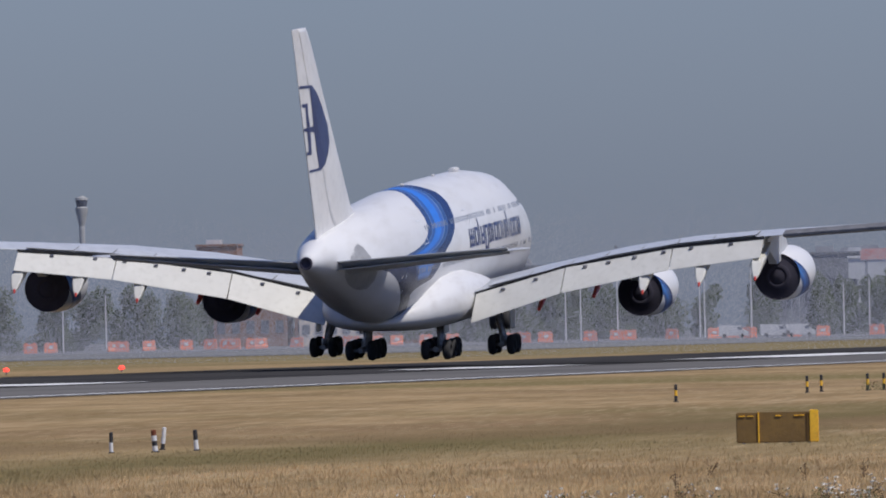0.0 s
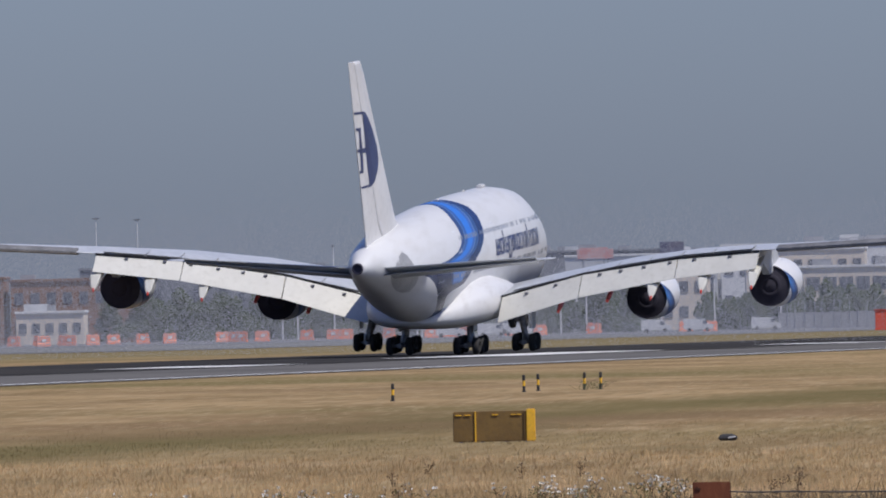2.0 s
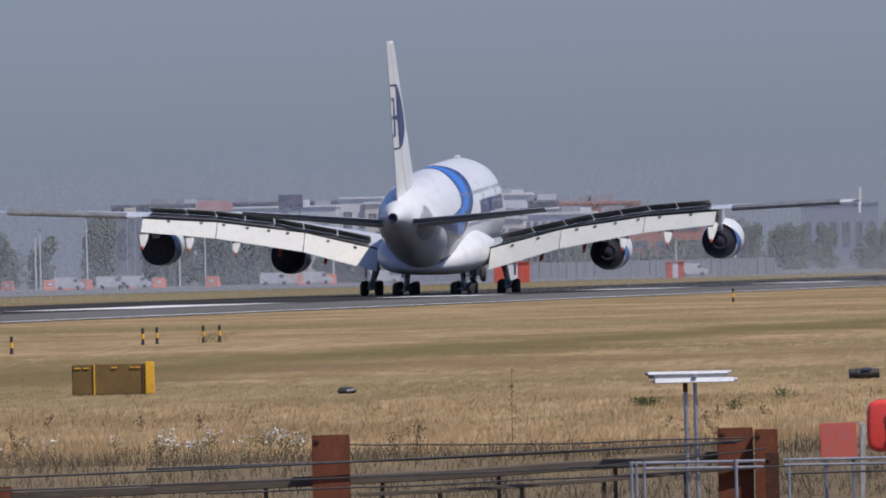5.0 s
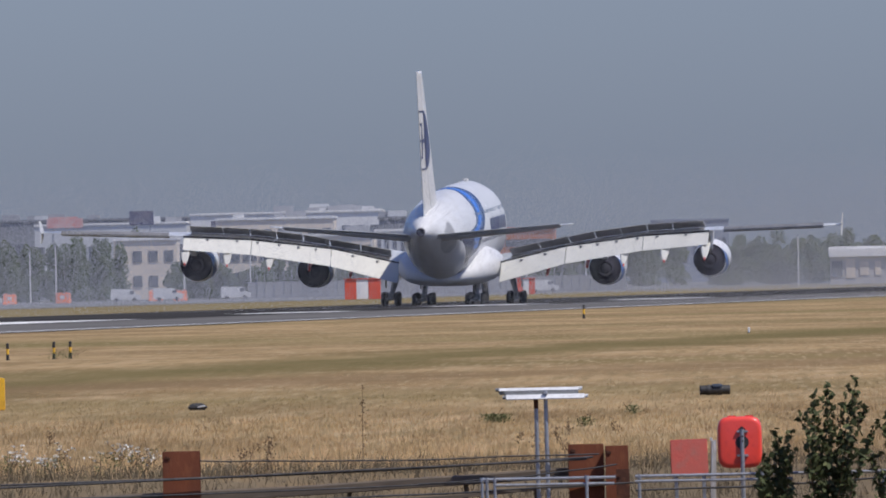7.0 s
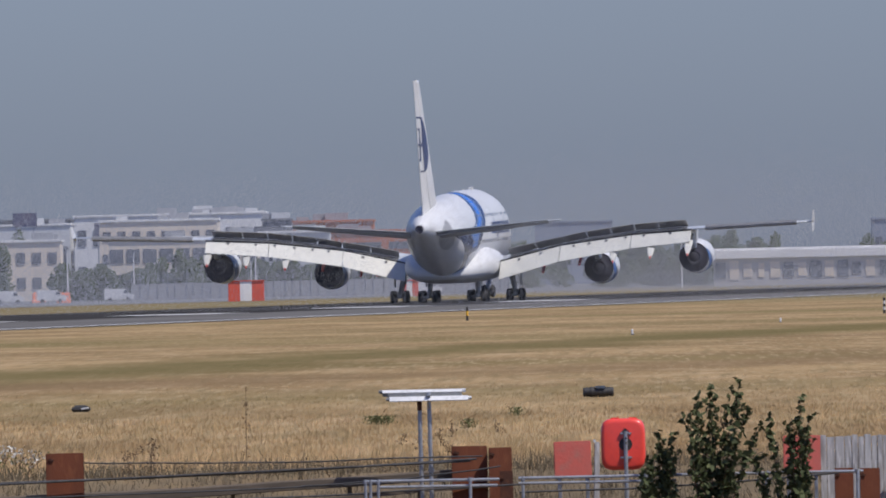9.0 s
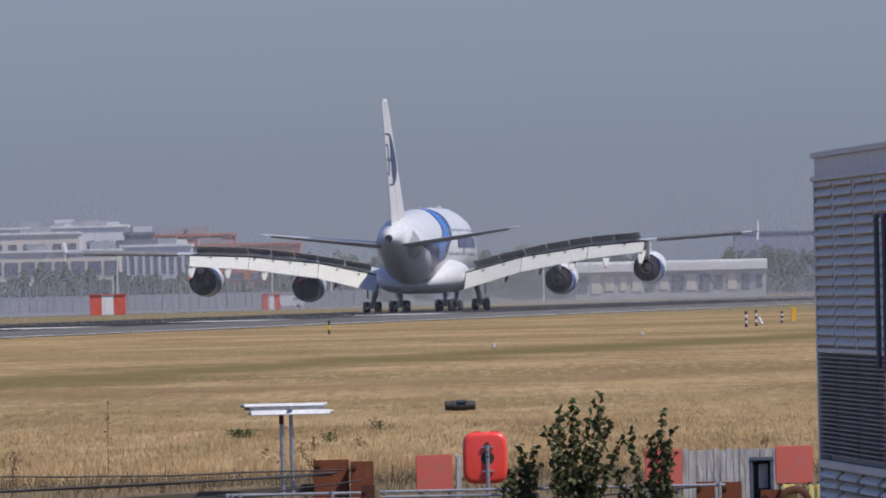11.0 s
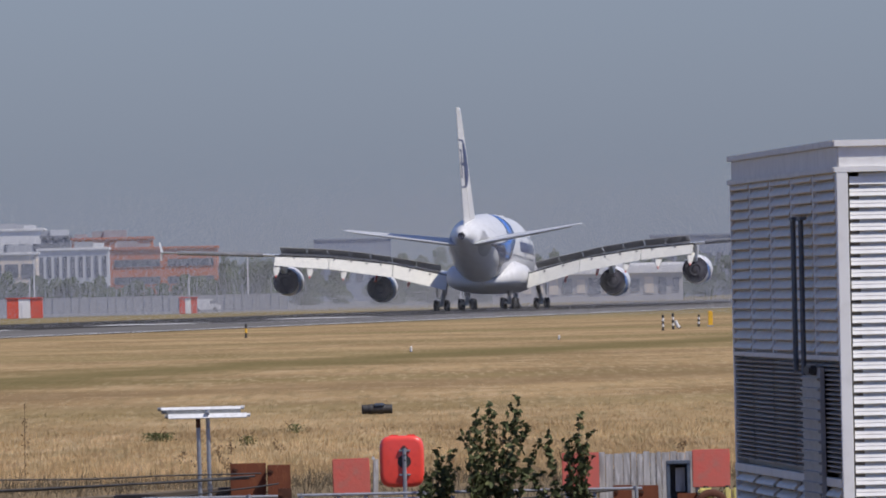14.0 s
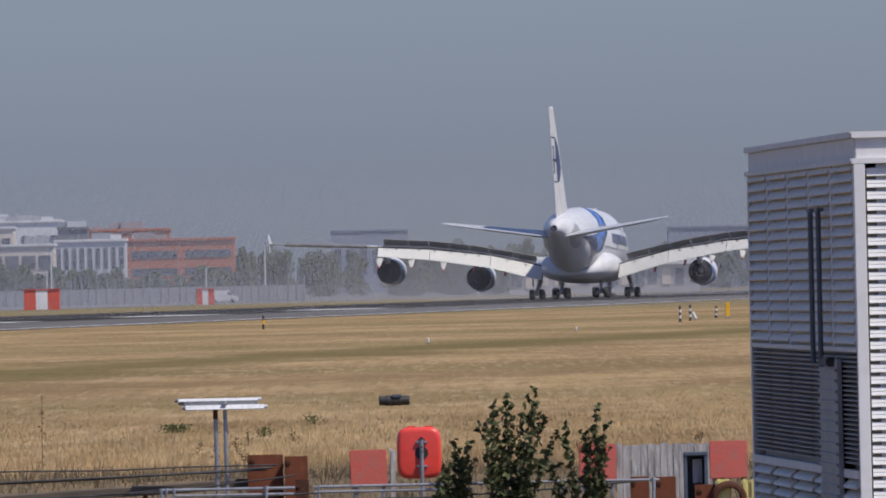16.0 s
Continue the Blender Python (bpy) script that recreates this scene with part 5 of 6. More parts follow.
def build_life_ring_case():
    c = thing("life_ring_case", "bright red plastic life-ring case on a grey post", "rescue equipment", pose(-0.66, NY - 0.4, BED))
    zc = -0.10 - BED
    bm = bm_()
    outline = []
    for k in range(48):
        a = 2 * math.pi * k / 48
        outline.append((0.37 * math.copysign(abs(math.cos(a)) ** 0.42, math.cos(a)), 0.43 * math.copysign(abs(math.sin(a)) ** 0.42, math.sin(a))))
    loft(bm, [[Vector((x * q, y, zc + z * q)) for x, z in outline] for y, q in ((-0.15, 0.80), (-0.145, 0.88), (-0.125, 0.95), (-0.09, 0.99), (0.0, 1.0), (0.09, 0.99), (0.125, 0.95), (0.15, 0.85))])
    shell = part("shell", bm, M_LIFERED, c, "", True)
    for x in (-0.13, 0.16):
        part("lug", box(bm_(), (x, 0, zc + 0.425), (0.15, 0.12, 0.035), None, 0.012), M_LIFERED, shell)
    part("recess", tube(bm_(), (0.04, -0.13, zc), (0.04, -0.155, zc), 0.115, 0.11, 20), M_BLACK, shell, "dark round recess")
    part("keyhole", box(bm_(), (0.04, -0.15, zc + 0.2), (0.11, 0.02, 0.12), None, 0.03), M_BLACK, shell)
    post = part("post", tube(bm_(), (0.045, -0.18, 0), (0.04, -0.18, zc + 0.22), 0.034, 0.034, 12), M_GALV, c)
    for dz in (0.18, -0.22):
        part("clamp", box(bm_(), (0.045, -0.17, zc + dz), (0.19, 0.05, 0.035), None, 0.008), M_GALV, post)
    for dz in (0.1, 0.02):
        part("bolt", box(bm_(), (0.045, -0.21, zc + dz), (0.03, 0.02, 0.03), None, 0.006), M_BLACK, post)


build_life_ring_case()


def panel_board(x0, x1, z0, z1, y, mat, label, name="barrier_panel", tilt=0.0):
    p = thing(name, label, "panel", pose((x0 + x1) / 2, y, BED, 0, tilt))
    part("board", box(bm_(), (0, 0, (z0 + z1) / 2 - BED), (x1 - x0, 0.05, z1 - z0), None, 0.012), mat, p)
    for x in (x0 + 0.08, x1 - 0.08):
        part("leg", box(bm_(), (x - (x0 + x1) / 2, 0.06, (z0 - BED) / 2 + 0.1), (0.06, 0.06, z0 - BED + 0.2), None, 0.01), M_GALV, p)


panel_board(-1.80, -1.18, -0.66, -0.05, NY + 1.2, M_REDBOARD, "faded red plastic barrier panel on the bank", tilt=-1.0)
panel_board(2.0, 2.62, -0.66, -0.04, NY + 1.2, M_REDBOARD, "faded red barrier panel behind the bush")
panel_board(4.17, 4.80, -0.66, -0.03, NY + 1.0, M_REDBOARD, "red plastic barrier panel beside grey boards")


def build_small_post():
    p = thing("fence_post", "short weathered pale post beside the red case", "post", pose(-1.12, NY + 0.8, BED))
    part("post", box(bm_(), (0, 0, 0.83), (0.09, 0.09, 1.66), Matrix.Rotation(0.03, 4, "Y"), 0.012), M_OLDWOOD, p)
    part("cap", box(bm_(), (-0.02, 0, 1.67), (0.05, 0.05, 0.06), None, 0.01), M_WHITEPOST, p)


build_small_post()


def build_boards():
    """Weathered upright boards forming a low screen."""
    f = thing("board_screen", "low screen of weathered peeling grey boards", "fence", pose(0, NY + 1.4, BED))
    rng = random.Random(8)
    x = 2.62
    while x < 4.18:
        w = rng.uniform(0.09, 0.16)
        top = -0.06 - BED + rng.uniform(-0.02, 0.02)
        part("board", box(bm_(), (x + w / 2, rng.uniform(-0.01, 0.01), top / 2), (w - 0.008, 0.03, top), None, 0.005), M_OLDWOOD, f)
        x += w
    part("rail", box(bm_(), (3.4, 0.04, 1.2), (1.56, 0.04, 0.08), None, 0.008), M_OLDWOOD, f)


build_boards()


def build_cabinet():
    c = thing("equipment_cabinet", "open blue-grey steel frame cabinet on the bank", "cabinet", pose(3.92, NY - 0.1, BED))
    h = -0.19 - BED
    for x in (-0.17, 0.17):
        part("upright", box(bm_(), (x, 0, h / 2), (0.06, 0.3, h), None, 0.01), M_BLUESTEEL, c)
    part("top", box(bm_(), (0, 0, h - 0.03), (0.4, 0.34, 0.06), None, 0.012), M_BLUESTEEL, c)
    part("back", box(bm_(), (0, 0.13, h / 2), (0.3, 0.03, h - 0.06), None, 0.006), M_BLACK, c)
    part("inner_panel", box(bm_(), (0.03, 0.05, h - 0.32), (0.16, 0.04, 0.4), None, 0.01), M_OLDWOOD, c)


build_cabinet()


def build_containers():
    for i, (x, w) in enumerate(((4.36, 0.27), (4.72, 0.13), (4.86, 0.13), (5.0, 0.13))):
        c = thing("plastic_canister", "pale yellow plastic canister standing by the piles", "canister", pose(x, NY - 0.5, BED), "yellow canisters")
        h = -0.65 - BED
        part("body", box(bm_(), (0, 0, h / 2), (w - 0.015, 0.22, h), None, 0.03), M_PALEYELLOW, c)
        part("cap", tube(bm_(), (0, 0, h - 0.01), (0, 0, h + 0.03), 0.04, 0.04), M_BLACK, c)
    t = thing("tyre", "worn brown-black tyre leaning on canisters", "tyre", pose(4.45, NY - 0.62, BED + 0.75, 8, 0, 8))
    bm = bm_()
    R = Matrix.Rotation(radians(90), 4, "Z")
    lathe(bm, [(-0.07, 0.2), (-0.08, 0.26), (-0.04, 0.3), (0.04, 0.3), (0.08, 0.26), (0.07, 0.2), (0.05, 0.19), (-0.05, 0.19), (-0.07, 0.2)], R, 28)
    part("tread", bm, M_RUSTDARK, t, "", True)


build_containers()


def build_rails():
    """Galvanised handrail on the near bank."""
    r = thing("handrail", "galvanised tubular double handrail along the bank", "railing", pose(0, NY - 1.2, BED))
    z = -0.615 - BED
    for dz, x0, x1 in ((0.0, -4.95, -2.72), (0.0, -2.4, 3.3), (-0.10, -4.7, -2.75), (-0.085, -2.4, 0.2)):
        part("rail", tube(bm_(), (x0, 0, z + dz), (x1, 0.05, z + dz - 0.008), 0.026, 0.026, 10), M_GALV, r)
    for x in (-4.93, -4.85, -4.72, -3.2, -2.33, -0.3, 1.7, 3.2):
        part("post", tube(bm_(), (x, 0.01, 0), (x, 0.01, z - 0.01), 0.026, 0.026, 10), M_GALV, r)
        part("elbow", tube(bm_(), (x, 0.01, z - 0.04), (x, 0.01, z + 0.03), 0.036, 0.036, 10), M_GALV, r)


build_rails()


def build_beam(p, q, h, d, label):
    """A long rough beam resting aslant, built of butted lengths, on short stakes."""
    b = thing("timber_beam", label, "beam", pose(*p))
    v = Vector(q) - Vector(p)
    n = 5
    rng = random.Random(int(h * 1000))
    joints = [v * (k / n) + Vector((0, 0, rng.uniform(-0.012, 0.012) - 0.04 * math.sin(math.pi * k / n))) for k in range(n + 1)]
    prof = [(-0.5, -0.42), (-0.42, -0.5), (0.42, -0.5), (0.5, -0.4), (0.5, 0.38), (0.4, 0.5), (-0.36, 0.5), (-0.5, 0.36)]
    for a, c in zip(joints, joints[1:]):
        bm = bm_()
        loft(bm, [[e + Vector((0, u * d, w * h)) for u, w in prof] for e in (a, a.lerp(c, 0.5) + Vector((0, 0, rng.uniform(-0.008, 0.008))), c)])
        part("length", bm, M_DARKTIMBER, b)
    for k in range(1, n):
        part("stake", box(bm_(), joints[k] + Vector((0, d * 0.6, -0.35)), (0.07, 0.07, 0.8), None, 0.01), M_DARKTIMBER, b)


build_beam((-13.0, NY + 0.3, -0.90), (-3.3, NY + 0.9, -0.535), 0.17, 0.2, "long weathered brown timber beam lying aslant on the bank")
build_beam((-9.5, NY - 0.2, -1.06), (-2.7, NY + 0.3, -0.72), 0.07, 0.1, "thin brown timber rail lying aslant on the bank")
build_beam((-27.0, NY + 0.3, -1.08), (-12.9, NY + 0.3, -0.90), 0.15, 0.2, "old brown timber beam along the bank's foot")


def cable(pts, r, label="sagging grey cable strung along the bank"):
    cu = bpy.data.curves.new("cable", "CURVE")
    cu.dimensions, cu.bevel_depth, cu.bevel_resolution = "3D", r, 2
    s = cu.splines.new("NURBS")
    s.points.add(len(pts) - 1)
    for p, q in zip(s.points, pts):
        p.co = (*q, 1)
    s.use_endpoint_u, s.order_u = True, 3
    cu.materials.append(M_CABLE)
    tagged(new("cable", cu), label, "cable", "cables along the bank")


def build_cables():
    rng = random.Random(2)
    for z0, z1, x0, x1, dy in ((-0.20, -0.24, -10.1, -3.0, -0.2), (-0.72, -0.33, -22.0, -3.2, -0.35), (-0.88, -0.62, -20.0, -2.9, -0.5), (-0.55, -0.3, -13.0, -3.1, -0.3),
                               (-0.66, -0.42, -6.0, -2.7, -0.8), (-0.95, -0.7, -12.0, -2.2, -0.9), (-0.86, -0.64, -2.4, 2.9, -0.8)):
        n = 9
        cable([(x0 + (x1 - x0) * i / n, NY + dy + 0.1 * rng.random(), z0 + (z1 - z0) * i / n - 0.05 * math.sin(math.pi * i / n) + rng.uniform(-0.015, 0.015)) for i in range(n + 1)], rng.uniform(0.012, 0.02))


build_cables()


def build_bush(x, y, base, shoots, label, seed):
    """Upright twigs with small dark leaves."""
    r = np.random.RandomState(seed)
    b = thing("bush", label, "bush", pose(x, y, base))
    bm = bm_()
    pts, sz = [], []
    for tx, top, bx in shoots:
        p0, p1 = Vector((bx, 0, 0)), Vector((tx, r.uniform(-0.3, 0.3), top - base))
        n = 16
        prev = p0
        for i in range(1, n + 1):
            f = i / n
            p = p0.lerp(p1, f) + Vector((0.06 * math.sin(3 * f + seed) * f, 0, 0)) + Vector((r.normal() * 0.008, r.normal() * 0.02, 0))
            tube(bm, prev, p, 0.016 * (1.1 - f) + 0.004, 0.016 * (1.1 - f) + 0.003, 5)
            prev = p
            for _ in range(int(13 * (1.15 - 0.75 * f ** 2))):
                spread = 0.022 + 0.065 * (1 - f) ** 0.8
                pts.append(np.array(p) + r.normal(size=3) * [spread, spread, 0.05] * 0.75)
                sz.append(r.uniform(0.05, 0.085))
            if i > 5 and r.rand() < 0.55:
                q = p + Vector((r.choice([-1, 1]) * r.uniform(0.05, 0.15), r.uniform(-0.1, 0.1), r.uniform(0.08, 0.2)))
                tube(bm, p, q, 0.006, 0.003, 4)
                for k in range(13):
                    pts.append(np.array(p.lerp(q, r.uniform(0.2, 1.08))) + r.normal(size=3) * 0.014)
                    sz.append(r.uniform(0.04, 0.06))
    part("stem", bm, M_STEM, b)
    lf = leaf_mesh("foliage", pts, sz, M_LEAF, "", "", seed=seed)
    tagged(lf, kind="stuff").parent = b


build_bush(0.75, NY - 1.8, BED, ((0.50, 0.83, 0.0), (0.0 + 0.02, 0.82, 0.05), (-0.2, 0.68, -0.05), (0.3, 0.62, 0.1), (0.62, 0.45, 0.12), (-0.32, 0.35, -0.1), (0.75, 0.1, 0.2), (0.12, 0.45, 0.0), (-0.12, 0.3, 0), (0.42, 0.2, 0.1)),
           "leafy dark green upright shrub in front of handrail", 4)
build_bush(2.15, NY - 1.8, BED, ((0.16, 0.55, 0.1), (-0.36, 0.28, -0.1), (-0.02, 0.2, 0), (0.3, 0.25, 0.15), (-0.6, -0.4, -0.2), (0.05, -0.1, 0.0), (0.2, 0.0, 0.1)),
           "slender dark green shrub with upright shoots", 9)
build_bush(-0.02, NY - 1.7, BED, ((0.0, 0.06, 0.0), (0.2, 0.02, 0.1), (-0.18, -0.35, -0.1), (0.1, -0.2, 0.05), (-0.3, -0.55, -0.1)),
           "small reddish-green shrub beside the red case", 15)


# ---------------------------------------------------------------- louvred plant building
def louvre_paint():
    return surface("brown_grey_louvre", (0.76, 0.66, 0.50), (0.68, 0.59, 0.45), 1.5, (0.82, 0.71, 0.52), 5, 0.5)


M_LOUVRE = louvre_paint()
M_BLACKLOUVRE = surface("dark_brown_louvre", (0.31, 0.265, 0.215), (0.35, 0.30, 0.245), 2, (0.26, 0.225, 0.185), 6, 0.5)
# tone chosen for the shade seen between louvre blades
M_GAPBACK = surface("gap_shade_sheet", (0.48, 0.42, 0.345), (0.43, 0.375, 0.31), 2, (0.38, 0.33, 0.27), 6, 0.7)
M_CONDUIT = surface("dark_grey_conduit", (0.10, 0.11, 0.125), (0.13, 0.14, 0.15), 3, (0.08, 0.08, 0.09), 9, 0.5)
M_PANEL = surface("grey_access_panel", (0.34, 0.335, 0.325), (0.28, 0.275, 0.27), 2, (0.22, 0.215, 0.21), 6, 0.5)
M_FASCIA = surface("grey_fascia_metal", (0.72, 0.69, 0.64), (0.66, 0.63, 0.585), 1, (0.59, 0.56, 0.52), 4, 0.45)
M_SHEET = surface("white_corrugated_sheet", (0.82, 0.815, 0.79), (0.77, 0.765, 0.74), 1, (0.70, 0.69, 0.66), 5, 0.5, 0, 0.05)


def build_plant_building():
    b = thing("plant_building", "tall louvred plant building with white corrugated front", "building", pose(4.135, 160.0, 0.0, 0, 0, math.degrees(math.atan2(17.5, -0.757)) - 90))
    # local y runs along the louvred wall away from the eye, local x to the right
    L, W, base, top = 17.52, 6.0, -1.85, 4.18
    part("core", box(bm_(), (W / 2 + 0.05, L / 2, (base + 3.8) / 2), (W - 0.1, L - 0.12, 3.8 - base)), M_BLACKLOUVRE, b)
    for z0, z1, o, nm in ((4.115, 4.18, 0.045, "cornice"), (3.905, 4.115, 0.0, "fascia"), (3.85, 3.905, 0.05, "cornice")):
        part(nm, box(bm_(), (W / 2, L / 2, (z0 + z1) / 2), (W + 2 * o, L + 2 * o, z1 - z0), None, 0.006), M_FASCIA, b)
        part(nm, box(bm_(), (W / 2 + 0.02, -o - 0.008, (z0 + z1) / 2), (W + 2 * o, 0.012, z1 - z0 - 0.002)), M_SHEET, b, "white front face of the roof edge")
    # added sheet: its colour sets how dark the gaps between blades look
    part("backing", box(bm_(), (0.032, L / 2, 2.89), (0.02, L - 0.3, 1.92)), M_GAPBACK, b, "added sheet toned for the shade between the louvres")
    # added white sheet that brightens the gaps between the slats
    part("backing", box(bm_(), (W / 2 + 0.1, 0.049, (base + 3.84) / 2), (W - 0.25, 0.012, 3.84 - base)), M_SHEET, b, "white sheet added behind the slats to lighten the gaps")
    # five bays: thin mullions and sloping blades
    n = 5
    for k in range(n):
        y0, y1 = L * k / n, L * (k + 1) / n
        part("mullion", box(bm_(), (0.012, y0 + 0.1, (3.85 + 1.95) / 2), (0.05, 0.2, 1.9), None, 0.008), M_FASCIA, b)
        z = 3.88
        while z > 1.98:
            bm = bm_()
            loft(bm, [[Vector((x, y, zz)) for x, zz in ((0.022, z), (-0.022, z - 0.062), (-0.034, z - 0.092), (-0.022, z - 0.102), (-0.008, z - 0.074), (0.022, z - 0.04))] for y in (y0 + 0.2, y1 - 0.15)])
            part("louvre_blade", bm, M_LOUVRE, b)
            z -= 0.112
        z = 1.88
        while z > 0.74:
            bm = bm_()
            loft(bm, [[Vector((x, y, zz)) for x, zz in ((0.05, z), (-0.014, z - 0.022), (-0.014, z - 0.034), (0.05, z - 0.014))] for y in (y0 + 0.2, y1 - 0.05)])
            part("louvre_blade", bm, M_BLACKLOUVRE, b)
            z -= 0.05
        z = 0.58
        while z > -0.3:
            bm = bm_()
            loft(bm, [[Vector((x, y, zz)) for x, zz in ((0.035, z), (-0.030, z - 0.055), (-0.045, z - 0.085), (-0.030, z - 0.096), (0.035, z - 0.04))] for y in (y0 + 0.2, y1 - 0.35)])
            part("louvre_blade", bm, M_LOUVRE, b)
            z -= 0.112
    part("corner_post", box(bm_(), (0.065, L - 0.12, (base + 3.85) / 2), (0.175, 0.24, 3.85 - base), None, 0.006), M_FASCIA, b)
    part("transom", box(bm_(), (0.0, L / 2, 1.93), (0.05, L, 0.05), None, 0.006), M_FASCIA, b)
    part("transom", box(bm_(), (0.0, L / 2, 0.64), (0.06, L, 0.09), None, 0.006), M_FASCIA, b)
    part("access_panel", box(bm_(), (-0.05, L * 0.205, 1.0), (0.05, L * 0.16, 1.66), None, 0.008), M_PANEL, b, "grey ribbed access panel")
    for i in range(14):
        part("panel_rib", box(bm_(), (-0.085, L * 0.205, 0.28 + i * 0.11), (0.03, L * 0.155, 0.03), None, 0.006), M_PANEL, b)
    for y, z0, z1 in ((L * 0.315, 1.78, 3.40), (L * 0.245, 1.74, 3.40)):
        part("conduit", tube(bm_(), (-0.10, y, z0), (-0.10, y, z1), 0.028, 0.028, 8), M_CONDUIT, b, "dark grey vertical conduit")
        part("conduit_cap", box(bm_(), (-0.09, y, z1), (0.08, 0.5, 0.04), None, 0.01), M_CONDUIT, b)
    part("lock_box", box(bm_(), (-0.11, L * 0.175, 1.80), (0.1, 0.9, 0.10), None, 0.02), M_BLACK, b)
    # white corner trim and corrugated front sheet
    part("corner_trim", box(bm_(), (0.045, -0.03, (base + 3.85) / 2), (0.12, 0.07, 3.85 - base), None, 0.008), M_SHEET, b, "white corner trim")
    # white slats over the added white sheet, each a piece of its own on one mesh
    slat = bm_()
    loft(slat, [[Vector((x, y, z)) for y, z in ((0.040, 0.002), (0.0, 0.002), (-0.012, -0.036), (-0.008, -0.040), (-0.022, -0.078), (-0.014, -0.082), (0.040, -0.074))] for x in (0.125, W)])
    first = part("slat", slat, M_SHEET, b, "white horizontal cladding slat", False, pose(0, 0, 3.80))
    z = 3.80 - 0.119
    while z > base:
        p = first.copy()
        scene.collection.objects.link(p)
        p.location.z = z
        z -= 0.119


build_plant_building()


# ---------------------------------------------------------------- weeds and grass
def blade_material():
    m, ns, ls, bs = nodes_of("dry_grass_blades")
    g = ns.new("ShaderNodeNewGeometry")
    co = ns.new("ShaderNodeTexCoord")
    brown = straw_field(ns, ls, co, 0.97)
    up = node(ns, "ShaderNodeCombineXYZ", Y=-0.45, Z=0.89)
    ls.new(up.outputs[0], bs.inputs["Normal"])
    r = node(ns, "ShaderNodeMapRange", i1=0.0, i2=1.0, i3=0.8, i4=1.15)
    ls.new(g.outputs["Random Per Island"], r.inputs[0])
    x = ns.new("ShaderNodeMix")
    x.data_type, x.blend_type = "RGBA", "MULTIPLY"
    x.inputs[0].default_value = 1
    ls.new(brown, x.inputs[6])
    ls.new(r.outputs[0], x.inputs[7])
    ls.new(x.outputs[2], bs.inputs["Base Color"])
    bs.inputs["Roughness"].default_value = 0.85
    bs.inputs["Specular IOR Level"].default_value = 0.1
    thin = ns.new("ShaderNodeBsdfTranslucent")
    ls.new(x.outputs[2], thin.inputs["Color"])
    ls.new(up.outputs[0], thin.inputs["Normal"])
    mix = node(ns, "ShaderNodeAddShader")
    ls.new(bs.outputs[0], mix.inputs[0])
    ls.new(thin.outputs[0], mix.inputs[1])
    ls.new(mix.outputs[0], ns["Material Output"].inputs["Surface"])
    return m


def grass_field(y0, y1, count, height, width, seed, tufted, mat=None, label="dry straw-coloured grass blades and tufts"):
    """Dry grass blades in tufts between two distances, over the seen width."""
    r = np.random.RandomState(seed)
    y = y0 + (y1 - y0) * r.rand(count)
    u = -0.109 + 0.140 * r.rand(count)
    x = u * y
    # tufts: pull blades to shared centres
    k = count // 14
    cy = y0 + (y1 - y0) * r.rand(k)
    cx = (-0.109 + 0.140 * r.rand(k)) * cy
    pick = r.randint(0, k, count)
    near = r.rand(count) < tufted
    x = np.where(near, cx[pick] + r.normal(size=count) * 0.14, x)
    y = np.where(near, cy[pick] + r.normal(size=count) * 0.14, y)
    z = np.interp(y, GROUND_Y, GROUND_Z)
    tall = r.gamma(6.0, 1 / 6.0, count) * np.where(near, r.uniform(0.6, 1.5, k)[pick], 0.8)
    h = height * tall
    w = width * r.uniform(0.5, 1.4, count)
    a = r.uniform(-0.6, 0.6, count)
    lean = r.normal(size=(count, 2)) * 0.35 * h[:, None]
    p0 = np.stack([x - np.cos(a) * w / 2, y - np.sin(a) * w / 2, z - 0.02], 1)
    p1 = np.stack([x + np.cos(a) * w / 2, y + np.sin(a) * w / 2, z - 0.02], 1)
    p2 = np.stack([x + lean[:, 0], y + lean[:, 1], z + h], 1)
    v = np.stack([p0, p1, p2], 1).reshape(-1, 3)
    me = bpy.data.meshes.new("grass_blades")
    me.from_pydata(v.tolist(), [], np.arange(3 * count).reshape(-1, 3).tolist())
    me.materials.append(mat or M_BLADE)
    tagged(new("dry_grass", me), label, "grass", kind="stuff")


M_BLADE = blade_material()
grass_field(267.5, 300, 50000, 0.13, 0.014, 1, 0.5)
grass_field(300, 360, 50000, 0.085, 0.02, 2, 0.4)
grass_field(360, 405, 24000, 0.035, 0.026, 3, 0.3)
grass_field(400, 440, 9000, 0.028, 0.026, 4, 0.3)
grass_field(430, 480, 4500, 0.022, 0.028, 5, 0.2)

M_BANKBLADE = foliage("brown_bank_grass", (0.135, 0.105, 0.065), (0.235, 0.185, 0.115), (0.175, 0.14, 0.085))
grass_field(264, 270, 26000, 0.17, 0.016, 6, 0.6, M_BANKBLADE, "rank brown grass on the bank")
grass_field(269, 280, 22000, 0.12, 0.015, 7, 0.6, M_BANKBLADE, "rank brown grass on the bank")

M_FLOWER = surface("white_flower_heads", (0.75, 0.74, 0.68), (0.65, 0.64, 0.58), 20, None, 8, 0.8)
M_GREENWEED = foliage("weed_leaves", (0.10, 0.12, 0.045), (0.17, 0.18, 0.075), (0.13, 0.14, 0.055))
M_DRYWEED = foliage("dry_weed_heads", (0.12, 0.075, 0.04), (0.2, 0.14, 0.08), (0.16, 0.10, 0.055))


